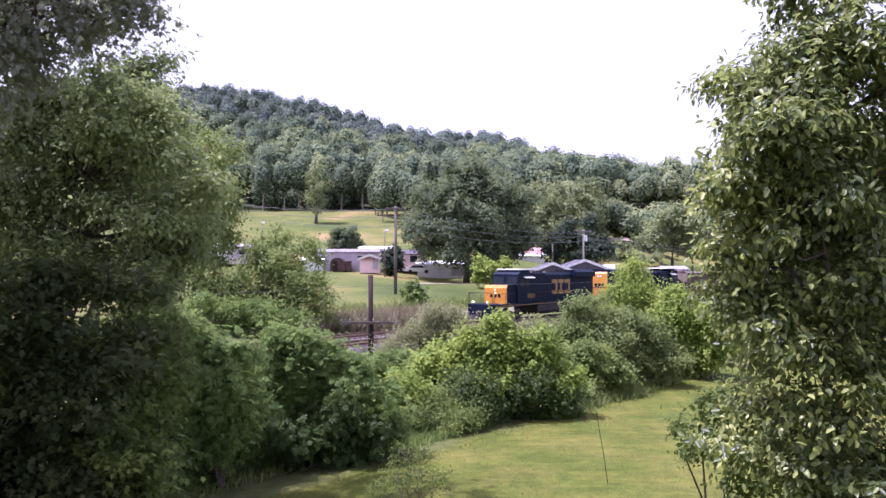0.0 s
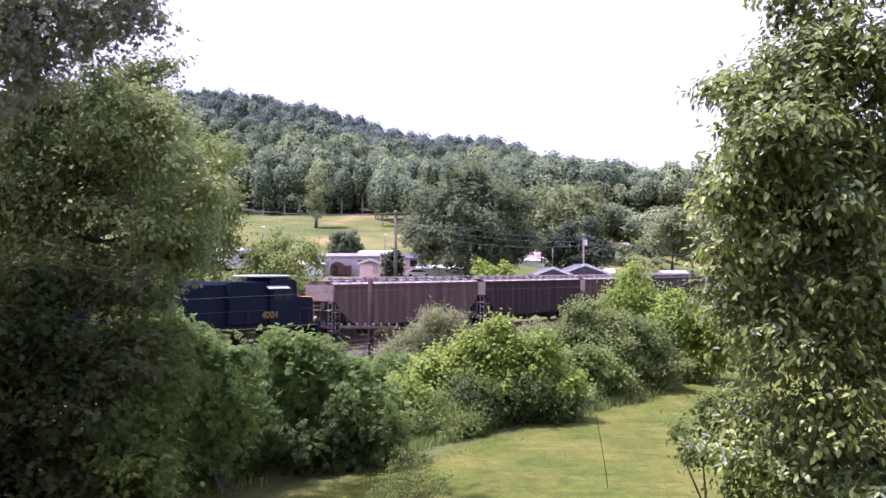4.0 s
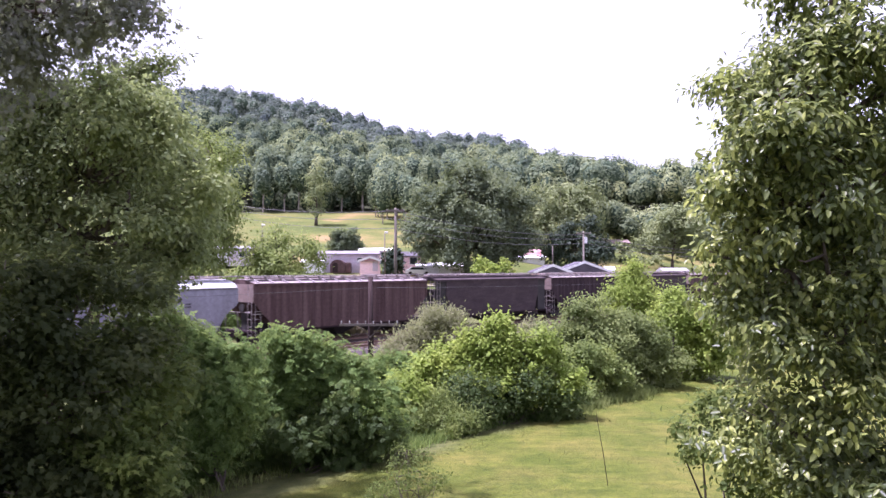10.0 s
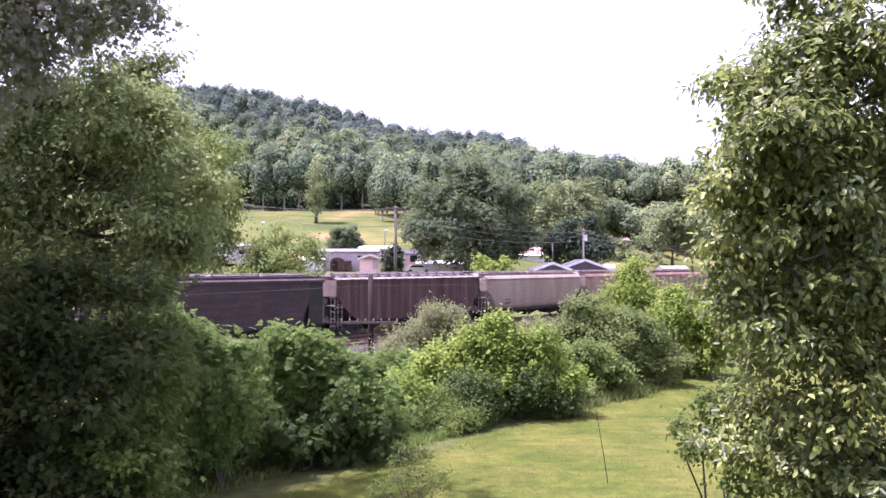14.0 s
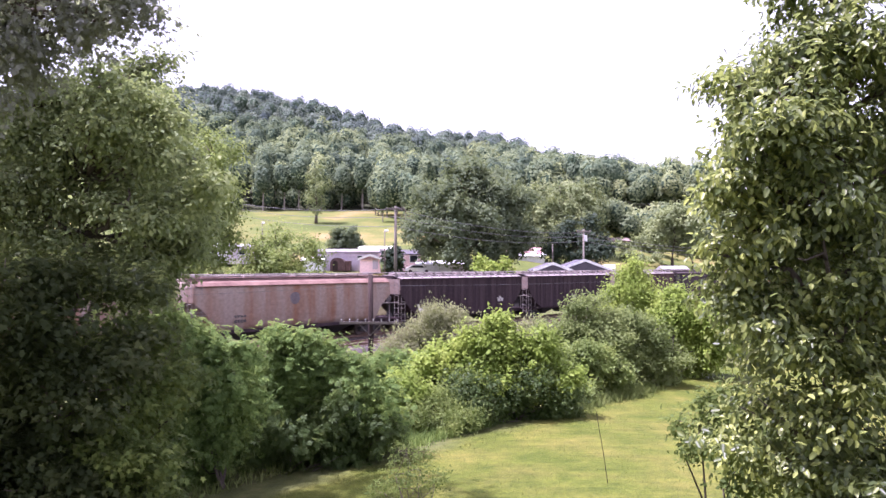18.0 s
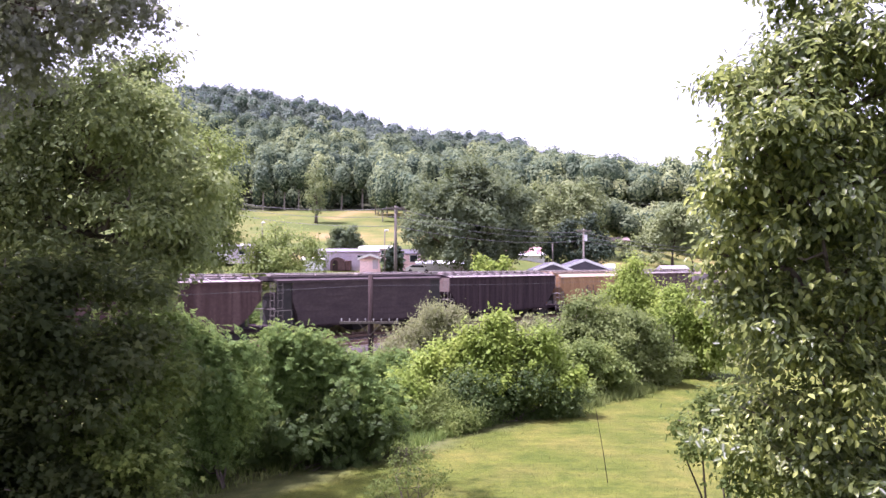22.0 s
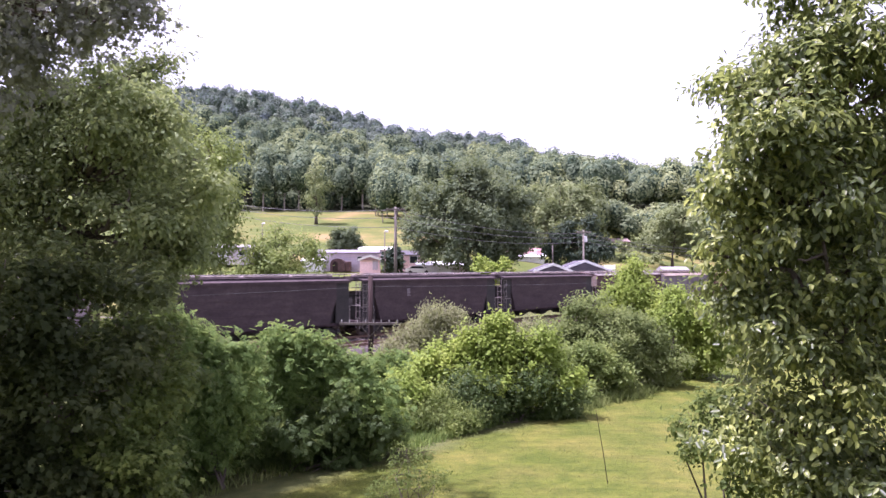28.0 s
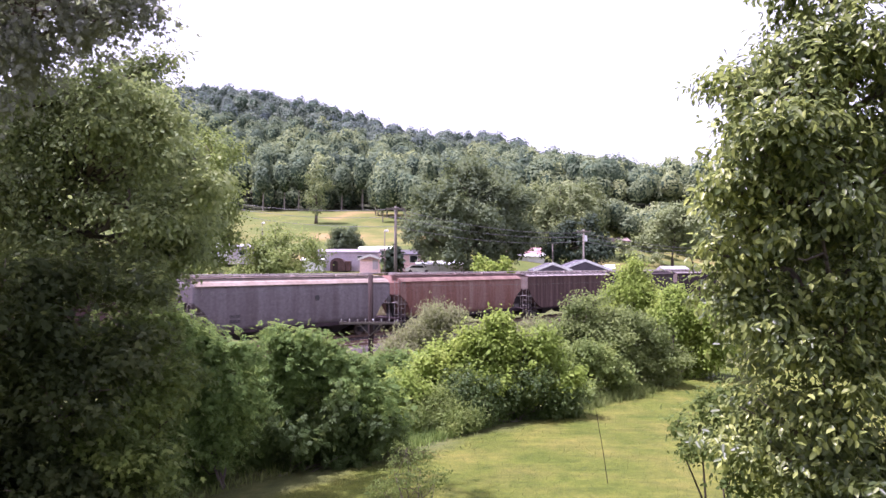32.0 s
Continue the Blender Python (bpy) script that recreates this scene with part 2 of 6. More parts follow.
# houses
SIDING_GREY = coat("lilac_grey_siding", (0.52, 0.46, 0.53), (0.45, 0.40, 0.45), 0.7, scale=0.8, fine=6)
SIDING_DUSK = coat("weathered_lilac_roof", (0.2, 0.18, 0.205), (0.15, 0.14, 0.155), 0.8, scale=0.8, fine=6)
SHED_RED = coat("dark_red_brown_board", (0.06, 0.03, 0.029), (0.095, 0.054, 0.05), 0.85, fine=8)
SIDING_PINK = coat("pale_pink_siding", (0.85, 0.62, 0.64), (0.8, 0.58, 0.6), 0.7, scale=0.8, fine=6)
SIDING_WHITE = coat("white_siding", (0.80, 0.80, 0.80), (0.7, 0.7, 0.69), 0.6, scale=0.8, fine=6)
SHINGLE = coat("grey_shingle", (0.06, 0.054, 0.066), (0.09, 0.08, 0.095), 0.9, scale=1.5, fine=9)
SHINGLE_PALE = coat("pale_shingle", (0.25, 0.24, 0.25), (0.2, 0.19, 0.2), 0.9, scale=1.5, fine=9)
RED_ROOF = coat("red_metal_roof", (0.2, 0.065, 0.065), (0.36, 0.26, 0.25), 0.7, scale=1.0, fine=5)
BRICK_BROWN = coat("brown_wall", (0.156, 0.098, 0.074), (0.213, 0.148, 0.115), 0.85, fine=8)
CAR_WHITE = coat("white_car_paint", (0.8, 0.8, 0.8), (0.72, 0.72, 0.72), 0.25)
GRAVEL = coat("pale_gravel", (0.27, 0.24, 0.18), (0.13, 0.125, 0.07), 0.95, scale=0.8, fine=8, bump=0.03, spec=0.2)
LAMP_HEAD = bpy.data.materials.new("lit_headlight")
LAMP_HEAD.use_nodes = True
LAMP_HEAD.node_tree.nodes["Principled BSDF"].inputs["Emission Color"].default_value = (1, 0.93, 0.8, 1)
LAMP_HEAD.node_tree.nodes["Principled BSDF"].inputs["Emission Strength"].default_value = 1.2

LEAF_PEAR = leafage("glossy_pear_leaf", (0.018, 0.03, 0.011), (0.085, 0.12, 0.03), (0.37, 0.42, 0.085), 0.4, 0.42, 0.9, 0.35, 0.55)
# Maple leaf lightened for the sky's glare over the upper boughs.
LEAF_MAPLE = leafage("maple_leaf", (0.088, 0.125, 0.052), (0.205, 0.265, 0.096), (0.385, 0.44, 0.13), 0.5, 0.45, 0.35, 0.06, 0.4)
# Maple leaf colour darkened for the deep shade at the yard's side.
LEAF_SHADE = leafage("deep_shade_leaf", (0.014, 0.022, 0.009), (0.032, 0.046, 0.015), (0.11, 0.13, 0.04), 0.5, 0.4, 0.4, 0.05, 0.4)
LEAF_LOW = leafage("low_bough_leaf", (0.028, 0.048, 0.011), (0.08, 0.12, 0.025), (0.22, 0.275, 0.052), 0.5, 0.4, 0.5, 0.06, 0.35)
# Leaf green darkened for the shade at the bushes' feet.
LEAF_DARK = leafage("shade_darkened_leaf", (0.018, 0.034, 0.008), (0.042, 0.074, 0.016), (0.095, 0.135, 0.03), 0.55, 0.35, 0.5)
# Maple leaf greyed and lifted for the haze before the topmost boughs.
LEAF_TOP = leafage("glare_greyed_maple_leaf", (0.10, 0.112, 0.09), (0.185, 0.20, 0.14), (0.29, 0.31, 0.18), 0.5, 0.5, 0.4)
LEAF_DEEP = leafage("deep_green_leaf", (0.036, 0.072, 0.018), (0.11, 0.185, 0.04), (0.275, 0.375, 0.07), 0.55, 0.4, 0.5, 0.06, 0.32)
LEAF_BRIGHT = leafage("bright_green_leaf", (0.075, 0.128, 0.018), (0.19, 0.275, 0.036), (0.37, 0.44, 0.065), 0.5, 0.45, 0.6)
LEAF_YOUNG = leafage("young_tree_leaf", (0.06, 0.096, 0.022), (0.145, 0.205, 0.044), (0.31, 0.36, 0.075), 0.5, 0.45, 0.6)
LEAF_SILVER = leafage("silvery_leaf", (0.10, 0.112, 0.046), (0.18, 0.192, 0.082), (0.28, 0.285, 0.13), 0.6, 0.5, 0.6)
LEAF_DENSE = leafage("grey_green_leaf", (0.05, 0.08, 0.022), (0.125, 0.17, 0.047), (0.245, 0.30, 0.08), 0.6, 0.45, 0.6, 0.06, 0.2)
# Far woods: leaf tones made paler and greyer for haze with distance.
LEAF_WOOD = leafage("woodland_leaf", (0.072, 0.104, 0.064), (0.15, 0.2, 0.092), (0.285, 0.335, 0.118), 0.8, 0.25, 0.06, 0.03, 0.12, True, 0.2)
LEAF_VALLEY = leafage("valley_leaf", (0.1, 0.135, 0.064), (0.19, 0.236, 0.096), (0.315, 0.355, 0.13), 0.8, 0.3, 0.06, 0.03, 0.12, True, 0.25)
# Crown hearts coloured dark, for the shade between the leaf sprays.
MASS = leafage("woodland_inner_shade", (0.03, 0.05, 0.028), (0.05, 0.08, 0.04), (0.08, 0.115, 0.052), 0.9, 0.0, 0.12, 0.03, 0.2)
# Ridge leaves carry the most haze, as extra blue in their colour.
LEAF_RIDGE = leafage("haze_tinted_ridge_leaf", (0.07, 0.098, 0.08), (0.122, 0.16, 0.106), (0.19, 0.235, 0.13), 0.8, 0.2, 0.075, 0.03, 0.1, True, 0.15)
LEAF_FIELD = leafage("field_tree_leaf", (0.042, 0.064, 0.033), (0.102, 0.138, 0.066), (0.2, 0.242, 0.092), 0.8, 0.3, 0.3, 0.03, 0.14)
LEAF_SLOPE = leafage("slope_tree_leaf", (0.082, 0.112, 0.05), (0.168, 0.212, 0.082), (0.295, 0.335, 0.112), 0.8, 0.3, 0.3, 0.03, 0.14)
LEAF_CONIFER = leafage("conifer_needles", (0.015, 0.03, 0.015), (0.03, 0.05, 0.025), (0.05, 0.075, 0.035), 0.6, 0.15, 0.4)
GRASS = leafage("weed_blades", (0.06, 0.09, 0.02), (0.12, 0.165, 0.035), (0.22, 0.25, 0.07), 0.6, 0.35, 0.8)
LAWN = leafage("lawn_blades", (0.085, 0.105, 0.028), (0.12, 0.132, 0.04), (0.165, 0.16, 0.06), 0.7, 0.4, 0.5, 0.1, 0.3)
STRAW = leafage("dry_weed", (0.11, 0.09, 0.045), (0.19, 0.16, 0.085), (0.28, 0.25, 0.14), 0.7, 0.25, 0.8)


# ---------------------------------------------------------------- mesh tools
def box(bm, x0, x1, y0, y1, z0, z1, m=None, bevel=0.0):
    v = [bm.verts.new(c) for c in product((x0, x1), (y0, y1), (z0, z1))]
    if m is not None:
        bmesh.ops.transform(bm, matrix=m, verts=v)
    fs = [bm.faces.new([v[i] for i in q]) for q in ((0, 1, 3, 2), (4, 6, 7, 5), (0, 4, 5, 1), (2, 3, 7, 6), (0, 2, 6, 4), (1, 5, 7, 3))]
    if bevel:
        bmesh.ops.bevel(bm, geom=list({e for f in fs for e in f.edges}), offset=bevel, segments=1, affect="EDGES")
    return v


def tube(bm, pts, radii, sides=6):
    """A closed tapering tube along pts."""
    rings = []
    for i, p in enumerate(pts):
        p = Vector(p)
        a = Vector(pts[max(i - 1, 0)])
        b = Vector(pts[min(i + 1, len(pts) - 1)])
        q = (b - a).to_track_quat("Z", "Y")
        r = radii[i] if isinstance(radii, (list, tuple)) else radii
        rings.append([bm.verts.new(p + q @ Vector((r * math.cos(k * math.tau / sides), r * math.sin(k * math.tau / sides), 0))) for k in range(sides)])
    for r0, r1 in zip(rings, rings[1:]):
        for k in range(sides):
            bm.faces.new((r0[k], r0[(k + 1) % sides], r1[(k + 1) % sides], r1[k]))
    bm.faces.new(rings[0][::-1])
    bm.faces.new(rings[-1])


def prism(bm, outline, y0, y1):
    """The outline, (x, z) pairs, drawn out from y0 to y1."""
    a = [bm.verts.new((x, y0, z)) for x, z in outline]
    b = [bm.verts.new((x, y1, z)) for x, z in outline]
    bm.faces.new(a)
    bm.faces.new(b[::-1])
    for i in range(len(a)):
        j = (i + 1) % len(a)
        bm.faces.new((a[i], b[i], b[j], a[j]))


def loft(bm, sections):
    """A closed skin over sections of equal length."""
    rings = [[bm.verts.new(p) for p in s] for s in sections]
    k = len(rings[0])
    for r0, r1 in zip(rings, rings[1:]):
        for i in range(k):
            bm.faces.new((r0[i], r0[(i + 1) % k], r1[(i + 1) % k], r1[i]))
    bm.faces.new(rings[0][::-1])
    bm.faces.new(rings[-1])


def mesh_of(bm, name, material, smooth=False):
    bmesh.ops.recalc_face_normals(bm, faces=bm.faces)
    me = bpy.data.meshes.new(name)
    bm.to_mesh(me)
    bm.free()
    me.materials.append(material)
    if smooth:
        me.shade_smooth()
    return me


def part(name, bm, material, parent, label="", at=None, smooth=False):
    """One mesh object under a thing or a part."""
    me = bm if isinstance(bm, bpy.types.Mesh) else mesh_of(bm, name, material, smooth)
    ob = new(name, me)
    ob.parent = parent
    if at is not None:
        ob.matrix_basis = at
    return tagged(ob, label)


def made(fn, *args, **kw):
    bm = bmesh.new()
    fn(bm, *args, **kw)
    return bm


def thing(name, label, category, m=None, group="", kind=""):
    ob = new(name)
    ob.empty_display_size = 0.2
    if m is not None:
        ob.matrix_basis = m
    return tagged(ob, label, category, group, kind)


# ---------------------------------------------------------------- leaves
DIAMOND = (np.array([(0, 0, 0), (0.45, 0.3, 0.09), (1, 0, -0.06), (0.45, -0.3, 0.09)]), [(0, 1, 2), (0, 2, 3)])
LOBED = (np.array([(0, 0, 0), (-0.05, 0.32, 0), (0.32, 0.17, 0.03), (0.42, 0.52, -0.05), (0.6, 0.15, 0.02), (1, 0, -0.1), (0.6, -0.15, 0.02), (0.42, -0.52, -0.05), (0.32, -0.17, 0.03), (-0.05, -0.32, 0)]),
         [(0, 1, 2), (0, 2, 3, 4), (0, 4, 5, 6), (0, 6, 7, 8), (0, 8, 9)])
NARROW = (np.array([(0, 0, 0), (0.5, 0.15, 0.04), (1, 0, -0.05), (0.5, -0.15, 0.04)]), [(0, 1, 2), (0, 2, 3)])
PINNATE = (np.array([(x + a, s * b, c - 0.14 * x * x) for x, s in [(0.1 + 0.24 * i, q) for i in range(3) for q in (-1, 1)] for a, b, c in ((0, 0.0, 0), (0.0, 0.22, 0.05), (0.2, 0.44, -0.06), (0.2, 0.14, 0.02))] + [(0.7, 0, -0.06), (0.85, 0.13, -0.06), (1.12, 0, -0.2), (0.85, -0.13, -0.06)]),
           [(4 * i + a, 4 * i + b, 4 * i + c) for i in range(7) for a, b, c in ((0, 1, 2), (0, 2, 3))])
BLADE = (np.array([(0, 0.03, 0), (0.6, 0.02, 0.08), (1, 0, 0.3), (0.6, -0.02, 0.08), (0, -0.03, 0)]), [(0, 1, 3, 4), (1, 2, 3)])
LEAFLET = (np.array([(0, 0, 0), (0.3, 0.27, 0.08), (0.7, 0.23, 0.05), (1.04, 0, -0.13), (0.7, -0.23, 0.05), (0.3, -0.27, 0.08)]), [(0, 1, 2, 3), (0, 3, 4, 5)])
CARD = (np.array([(0, 0.1, 0), (0.35, 0.42, 0.14), (1, 0.06, -0.05), (0.55, -0.45, 0.1)]), [(0, 1, 2), (0, 2, 3)])
CLUMP = (np.array([(0, 0, 0), (0.15, 0.38, 0.1), (0.6, 0.45, 0.16), (1, 0.05, -0.05), (0.7, -0.42, 0.12), (0.2, -0.36, 0.05)]), [(0, 1, 2, 3), (0, 3, 4, 5)])


def unit(a):
    return a / np.maximum(np.linalg.norm(a, axis=1, keepdims=True), 1e-9)


def leaf_arrays(pos, axis, up, size, template):
    tv, tf = template
    a = unit(axis)
    n = unit(up - a * (up * a).sum(1, keepdims=True))
    b = np.cross(n, a)
    v = pos[:, None, :] + size[:, None, None] * (tv[None, :, 0, None] * a[:, None, :] + tv[None, :, 1, None] * b[:, None, :] + tv[None, :, 2, None] * n[:, None, :])
    return v.reshape(-1, 3)


def leaf_mesh(name, verts, count, template, material, species=None):
    """One mesh of count leaves, filled in bulk; species: one number for each leaf, the tone of its tree."""
    tv, tf = template
    k = len(tv)
    loops = np.concatenate([np.array(f) for f in tf])
    lens = np.array([len(f) for f in tf])
    idx = (loops[None, :] + (np.arange(count) * k)[:, None]).ravel()
    tot = np.tile(lens, count)
    me = bpy.data.meshes.new(name)
    me.vertices.add(count * k)
    me.vertices.foreach_set("co", verts.astype(np.float32).ravel())
    me.loops.add(len(idx))
    me.loops.foreach_set("vertex_index", idx.astype(np.int32))
    me.polygons.add(len(tot))
    me.polygons.foreach_set("loop_start", np.concatenate([[0], np.cumsum(tot)[:-1]]).astype(np.int32))
    me.update(calc_edges=True)
    me.materials.append(material)
    if species is not None:
        me.attributes.new("species", "FLOAT", "POINT").data.foreach_set("value", np.repeat(species, k).astype(np.float32))
    return me


def deepened(lobes, near, far, seed):
    """The lobes of a crown spread through its depth."""
    rng = random.Random(seed)
    out = []
    for q in lobes:
        k = rng.uniform(near, far)
        out.append(tuple(c * k for c in q))
    return out


def tiers(lobes, rng, clump):
    """Each lobe becomes flat leafy fans in storeys, sloping outwards, over a sparse heart."""
    out = []
    for x, y, z, a, b in lobes:
        out.append((x, y, z, a * 0.7, b * 0.7, 0.35))
        for _ in range(int(max(4, 3.2 * (a / clump) ** 1.7))):
            u = unit(rng.normal(size=(1, 3)))[0]
            k = rng.uniform(0.35, 1.12)
            f = clump * rng.uniform(0.55, 1.35) * min(1.0, 0.35 + a / clump * 0.5)
            out.append((x + u[0] * a * k, y + u[1] * a * k, z + u[2] * b * k - 0.12 * a * k, f, f * rng.uniform(0.22, 0.4), 1.0))
    return out


def lumps(lobes, rng, clump=0.3, core=0.8):
    """Each lobe of a crown becomes a sparse dark core with leafy clumps of uneven size standing on it."""
    out = []
    for x, y, z, a, b in lobes:
        out.append((x, y, z, a * core, b * core, 0.5))
        n = int(min(70, max(5, 3.4 * (a / clump) ** 1.5)))
        tilt = unit(rng.normal(size=(1, 3)))[0]
        for _ in range(n):
            u = unit(rng.normal(size=(1, 3)))[0]
            u[2] = u[2] * 0.85 + 0.15
            k = rng.uniform(0.55, 1.08) + 0.24 * float(u @ tilt) * rng.random() + (rng.uniform(0.1, 0.3) if rng.random() < 0.16 else 0)
            f = clump * rng.uniform(0.4, 1.45) * min(1.0, a / clump * 0.6)
            out.append((x + u[0] * a * k, y + u[1] * a * k, z + u[2] * b * k, f, f * rng.uniform(0.6, 0.85), 1.0))
    return out


def spray(lobes, sprays, per, size, rng, sigma=0.16, droop=0.35, shell=0.7, flat=0.22, thin=True, lift=0.7):
    """Leafy twigs through the lobes of a crown: (x, y, z, radius across, radius up). Twigs deep inside the crown are mostly bare."""
    lobes = np.array(lobes, float)
    w = lobes[:, 3] ** 1.8 * (lobes[:, 5] if lobes.shape[1] > 5 else 1.0)
    m = int(sprays * 1.7) if thin else sprays
    pick = rng.choice(len(lobes), m, p=w / w.sum())
    L = lobes[pick]
    u = unit(rng.normal(size=(m, 3)) + np.array([0, 0, 0.25]))
    r = shell + (1.08 - shell) * rng.random(m) ** 0.7 + rng.normal(0, 0.05, m)
    rad = np.stack([L[:, 3], L[:, 3], L[:, 4]], 1)
    c = L[:, :3] + u * rad * r[:, None]
    if thin:
        deep = np.zeros(m)
        for q in lobes[lobes[:, 5] < 1]:
            dd = np.linalg.norm((c - q[:3]) / np.array([q[3], q[3], q[4]]), axis=1)
            deep = np.maximum(deep, 1 - dd)
        keep = (deep < 0.22) | (rng.random(m) < 0.15)
        c, u = c[keep][:sprays], u[keep][:sprays]
    m = len(c)
    shoot = rng.random(m) < 0.08
    u = np.where(shoot[:, None], unit(u + np.array([0, 0, 0.9])), u)
    twig = unit(u * 0.8 + rng.normal(0, 0.5, (m, 3)) + np.array([0, 0, -0.25 * droop]))
    length = sigma * 3.0 * (0.6 + 0.8 * rng.random(m)) * np.where(shoot, 1.6, 1.0)
    t = np.tile((np.arange(per) + 0.5) / per - 0.35, m) + rng.normal(0, 0.08, m * per)
    tw, out = np.repeat(twig, per, 0), np.repeat(u, per, 0)
    pos = np.repeat(c, per, 0) + tw * (t * np.repeat(length, per))[:, None] + rng.normal(size=(m * per, 3)) * sigma * 0.34
    side = np.cross(tw, out + rng.normal(0, 0.3, out.shape)) * np.where(np.arange(m * per) % 2, 1, -1)[:, None]
    axis = tw * 0.6 + unit(side) * 0.9 + rng.normal(0, 0.25, pos.shape)
    axis[:, 2] -= droop * 0.8
    up = out * 0.85 + rng.normal(0, flat, pos.shape)
    up[:, 2] += lift
    return pos, axis, up, size * (0.6 + 0.7 * rng.random(len(pos)))


def wander(p, q, rng, amount, steps=5):
    p, q = Vector(p), Vector(q)
    ln = (q - p).length
    return [p.lerp(q, i / steps) + (Vector(rng.normal(0, amount * ln, 3)) if 0 < i < steps else Vector()) for i in range(steps + 1)]


def plant(name, label, category, base, lobes, material, sprays, per, leaf, template, seed, trunk=0.15, bark=None, sigma=0.16, droop=0.35, shell=0.7, group="", stems=1, twigs=3, lobe_limbs=True, clump=0.3, flat=0.22, storeys=False):
    """A tree or a bush: trunk with limbs that reach its lobes, and a crown of leaves. base: its foot; lobes in world metres."""
    rng = np.random.default_rng(seed)
    bx, by = base
    bz = gz(bx, by) - 0.05
    lobes = [(x - bx, y - by, z - bz, *(r if len(r) == 2 else (r[0], r[0]))) for x, y, z, *r in lobes]
    t = thing(name, label, category, pose(bx, by, bz), group)
    bm = bmesh.new()
    top = max(lobes, key=lambda q: q[2] - 0.9 * math.hypot(q[0], q[1]))
    low = min(q[2] for q in lobes)
    for k in range(stems):
        foot = Vector((rng.normal(0, 0.05 + 0.12 * (stems > 1)), rng.normal(0, 0.05 + 0.12 * (stems > 1)), 0)) if stems > 1 else Vector((0, 0, 0))
        goal = lobes[k % len(lobes)] if stems > 1 else top
        line = wander(foot, goal[:3], rng, 0.02, 6)
        tube(bm, line, [trunk * (1.15 - 0.95 * i / 6) if i else trunk * 1.45 for i in range(7)], 8)
        if k == 0:
            main = line
    for q in lobes if lobe_limbs else []:
        c = Vector(q[:3])
        start = min(main[1:], key=lambda p: (p - c).length + 0.6 * max(0, p.z - c.z + 0.3 * q[3]))
        tube(bm, wander(start, c, rng, 0.05, 4), [min(trunk * 0.5, 0.015 + 0.12 * q[3]) * f for f in (1, 0.84, 0.68, 0.5, 0.3)], 6)
        for _ in range(twigs):
            d = Vector(unit(rng.normal(size=(1, 3)))[0])
            e = c + Vector((d.x * q[3], d.y * q[3], abs(d.z) * q[4])) * 0.85
            tube(bm, wander(c, e, rng, 0.06, 3), [min(trunk * 0.2, 0.005 + 0.04 * q[3]) * f for f in (1, 0.75, 0.5, 0.25)], 5)
    part("trunk", bm, bark or BARK, t, smooth=True)
    pos, axis, up, size = spray(tiers(lobes, rng, clump) if storeys else lumps(lobes, rng, clump), sprays, per, leaf, rng, sigma, droop, shell, flat, lift=1.3 if storeys else 0.7)
    floor = pos[:, 2] > 0.02
    pos, axis, up, size = pos[floor], axis[floor], up[floor], size[floor]
    part("crown", leaf_mesh("crown", leaf_arrays(pos, axis, up, size, template), len(pos), template, material), material, t)
    return t


# ---------------------------------------------------------------- ground and railway
def axis_lines(near0, near1, step, far):
    mid = list(np.arange(near0, near1 + 0.01, step))
    out, s = [], step
    while mid[-1] < far:
        s *= 1.10
        mid.append(mid[-1] + s)
    s = step
    while mid[0] > -far:
        s *= 1.18
        mid.insert(0, mid[0] - s)
    return np.array(mid)


def build_ground():
    xs, ys = axis_lines(-45, 70, 1.6, 2600), axis_lines(-8, 150, 1.6, 2600)
    gx, gy = np.meshgrid(xs, ys)
    z = ground_z(gx, gy)
    nx, ny = len(xs), len(ys)
    me = bpy.data.meshes.new("ground")
    i = (np.arange(ny - 1)[:, None] * nx + np.arange(nx - 1)[None, :]).ravel()
    faces = np.stack([i, i + 1, i + nx + 1, i + nx], 1)
    me.from_pydata(np.stack([gx, gy, z], 2).reshape(-1, 3).tolist(), [], faces.tolist())
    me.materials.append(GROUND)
    me.shade_smooth()
    tagged(new("ground", me), "mown yard, scrub bank, grass field and wooded hill", "ground", kind="structure")


build_ground()


def line_m(s, d, z=0.0):
    return Matrix.Translation(on_line(s, d, z)) @ pose(0, 0, 0, 0, 0, TURN)


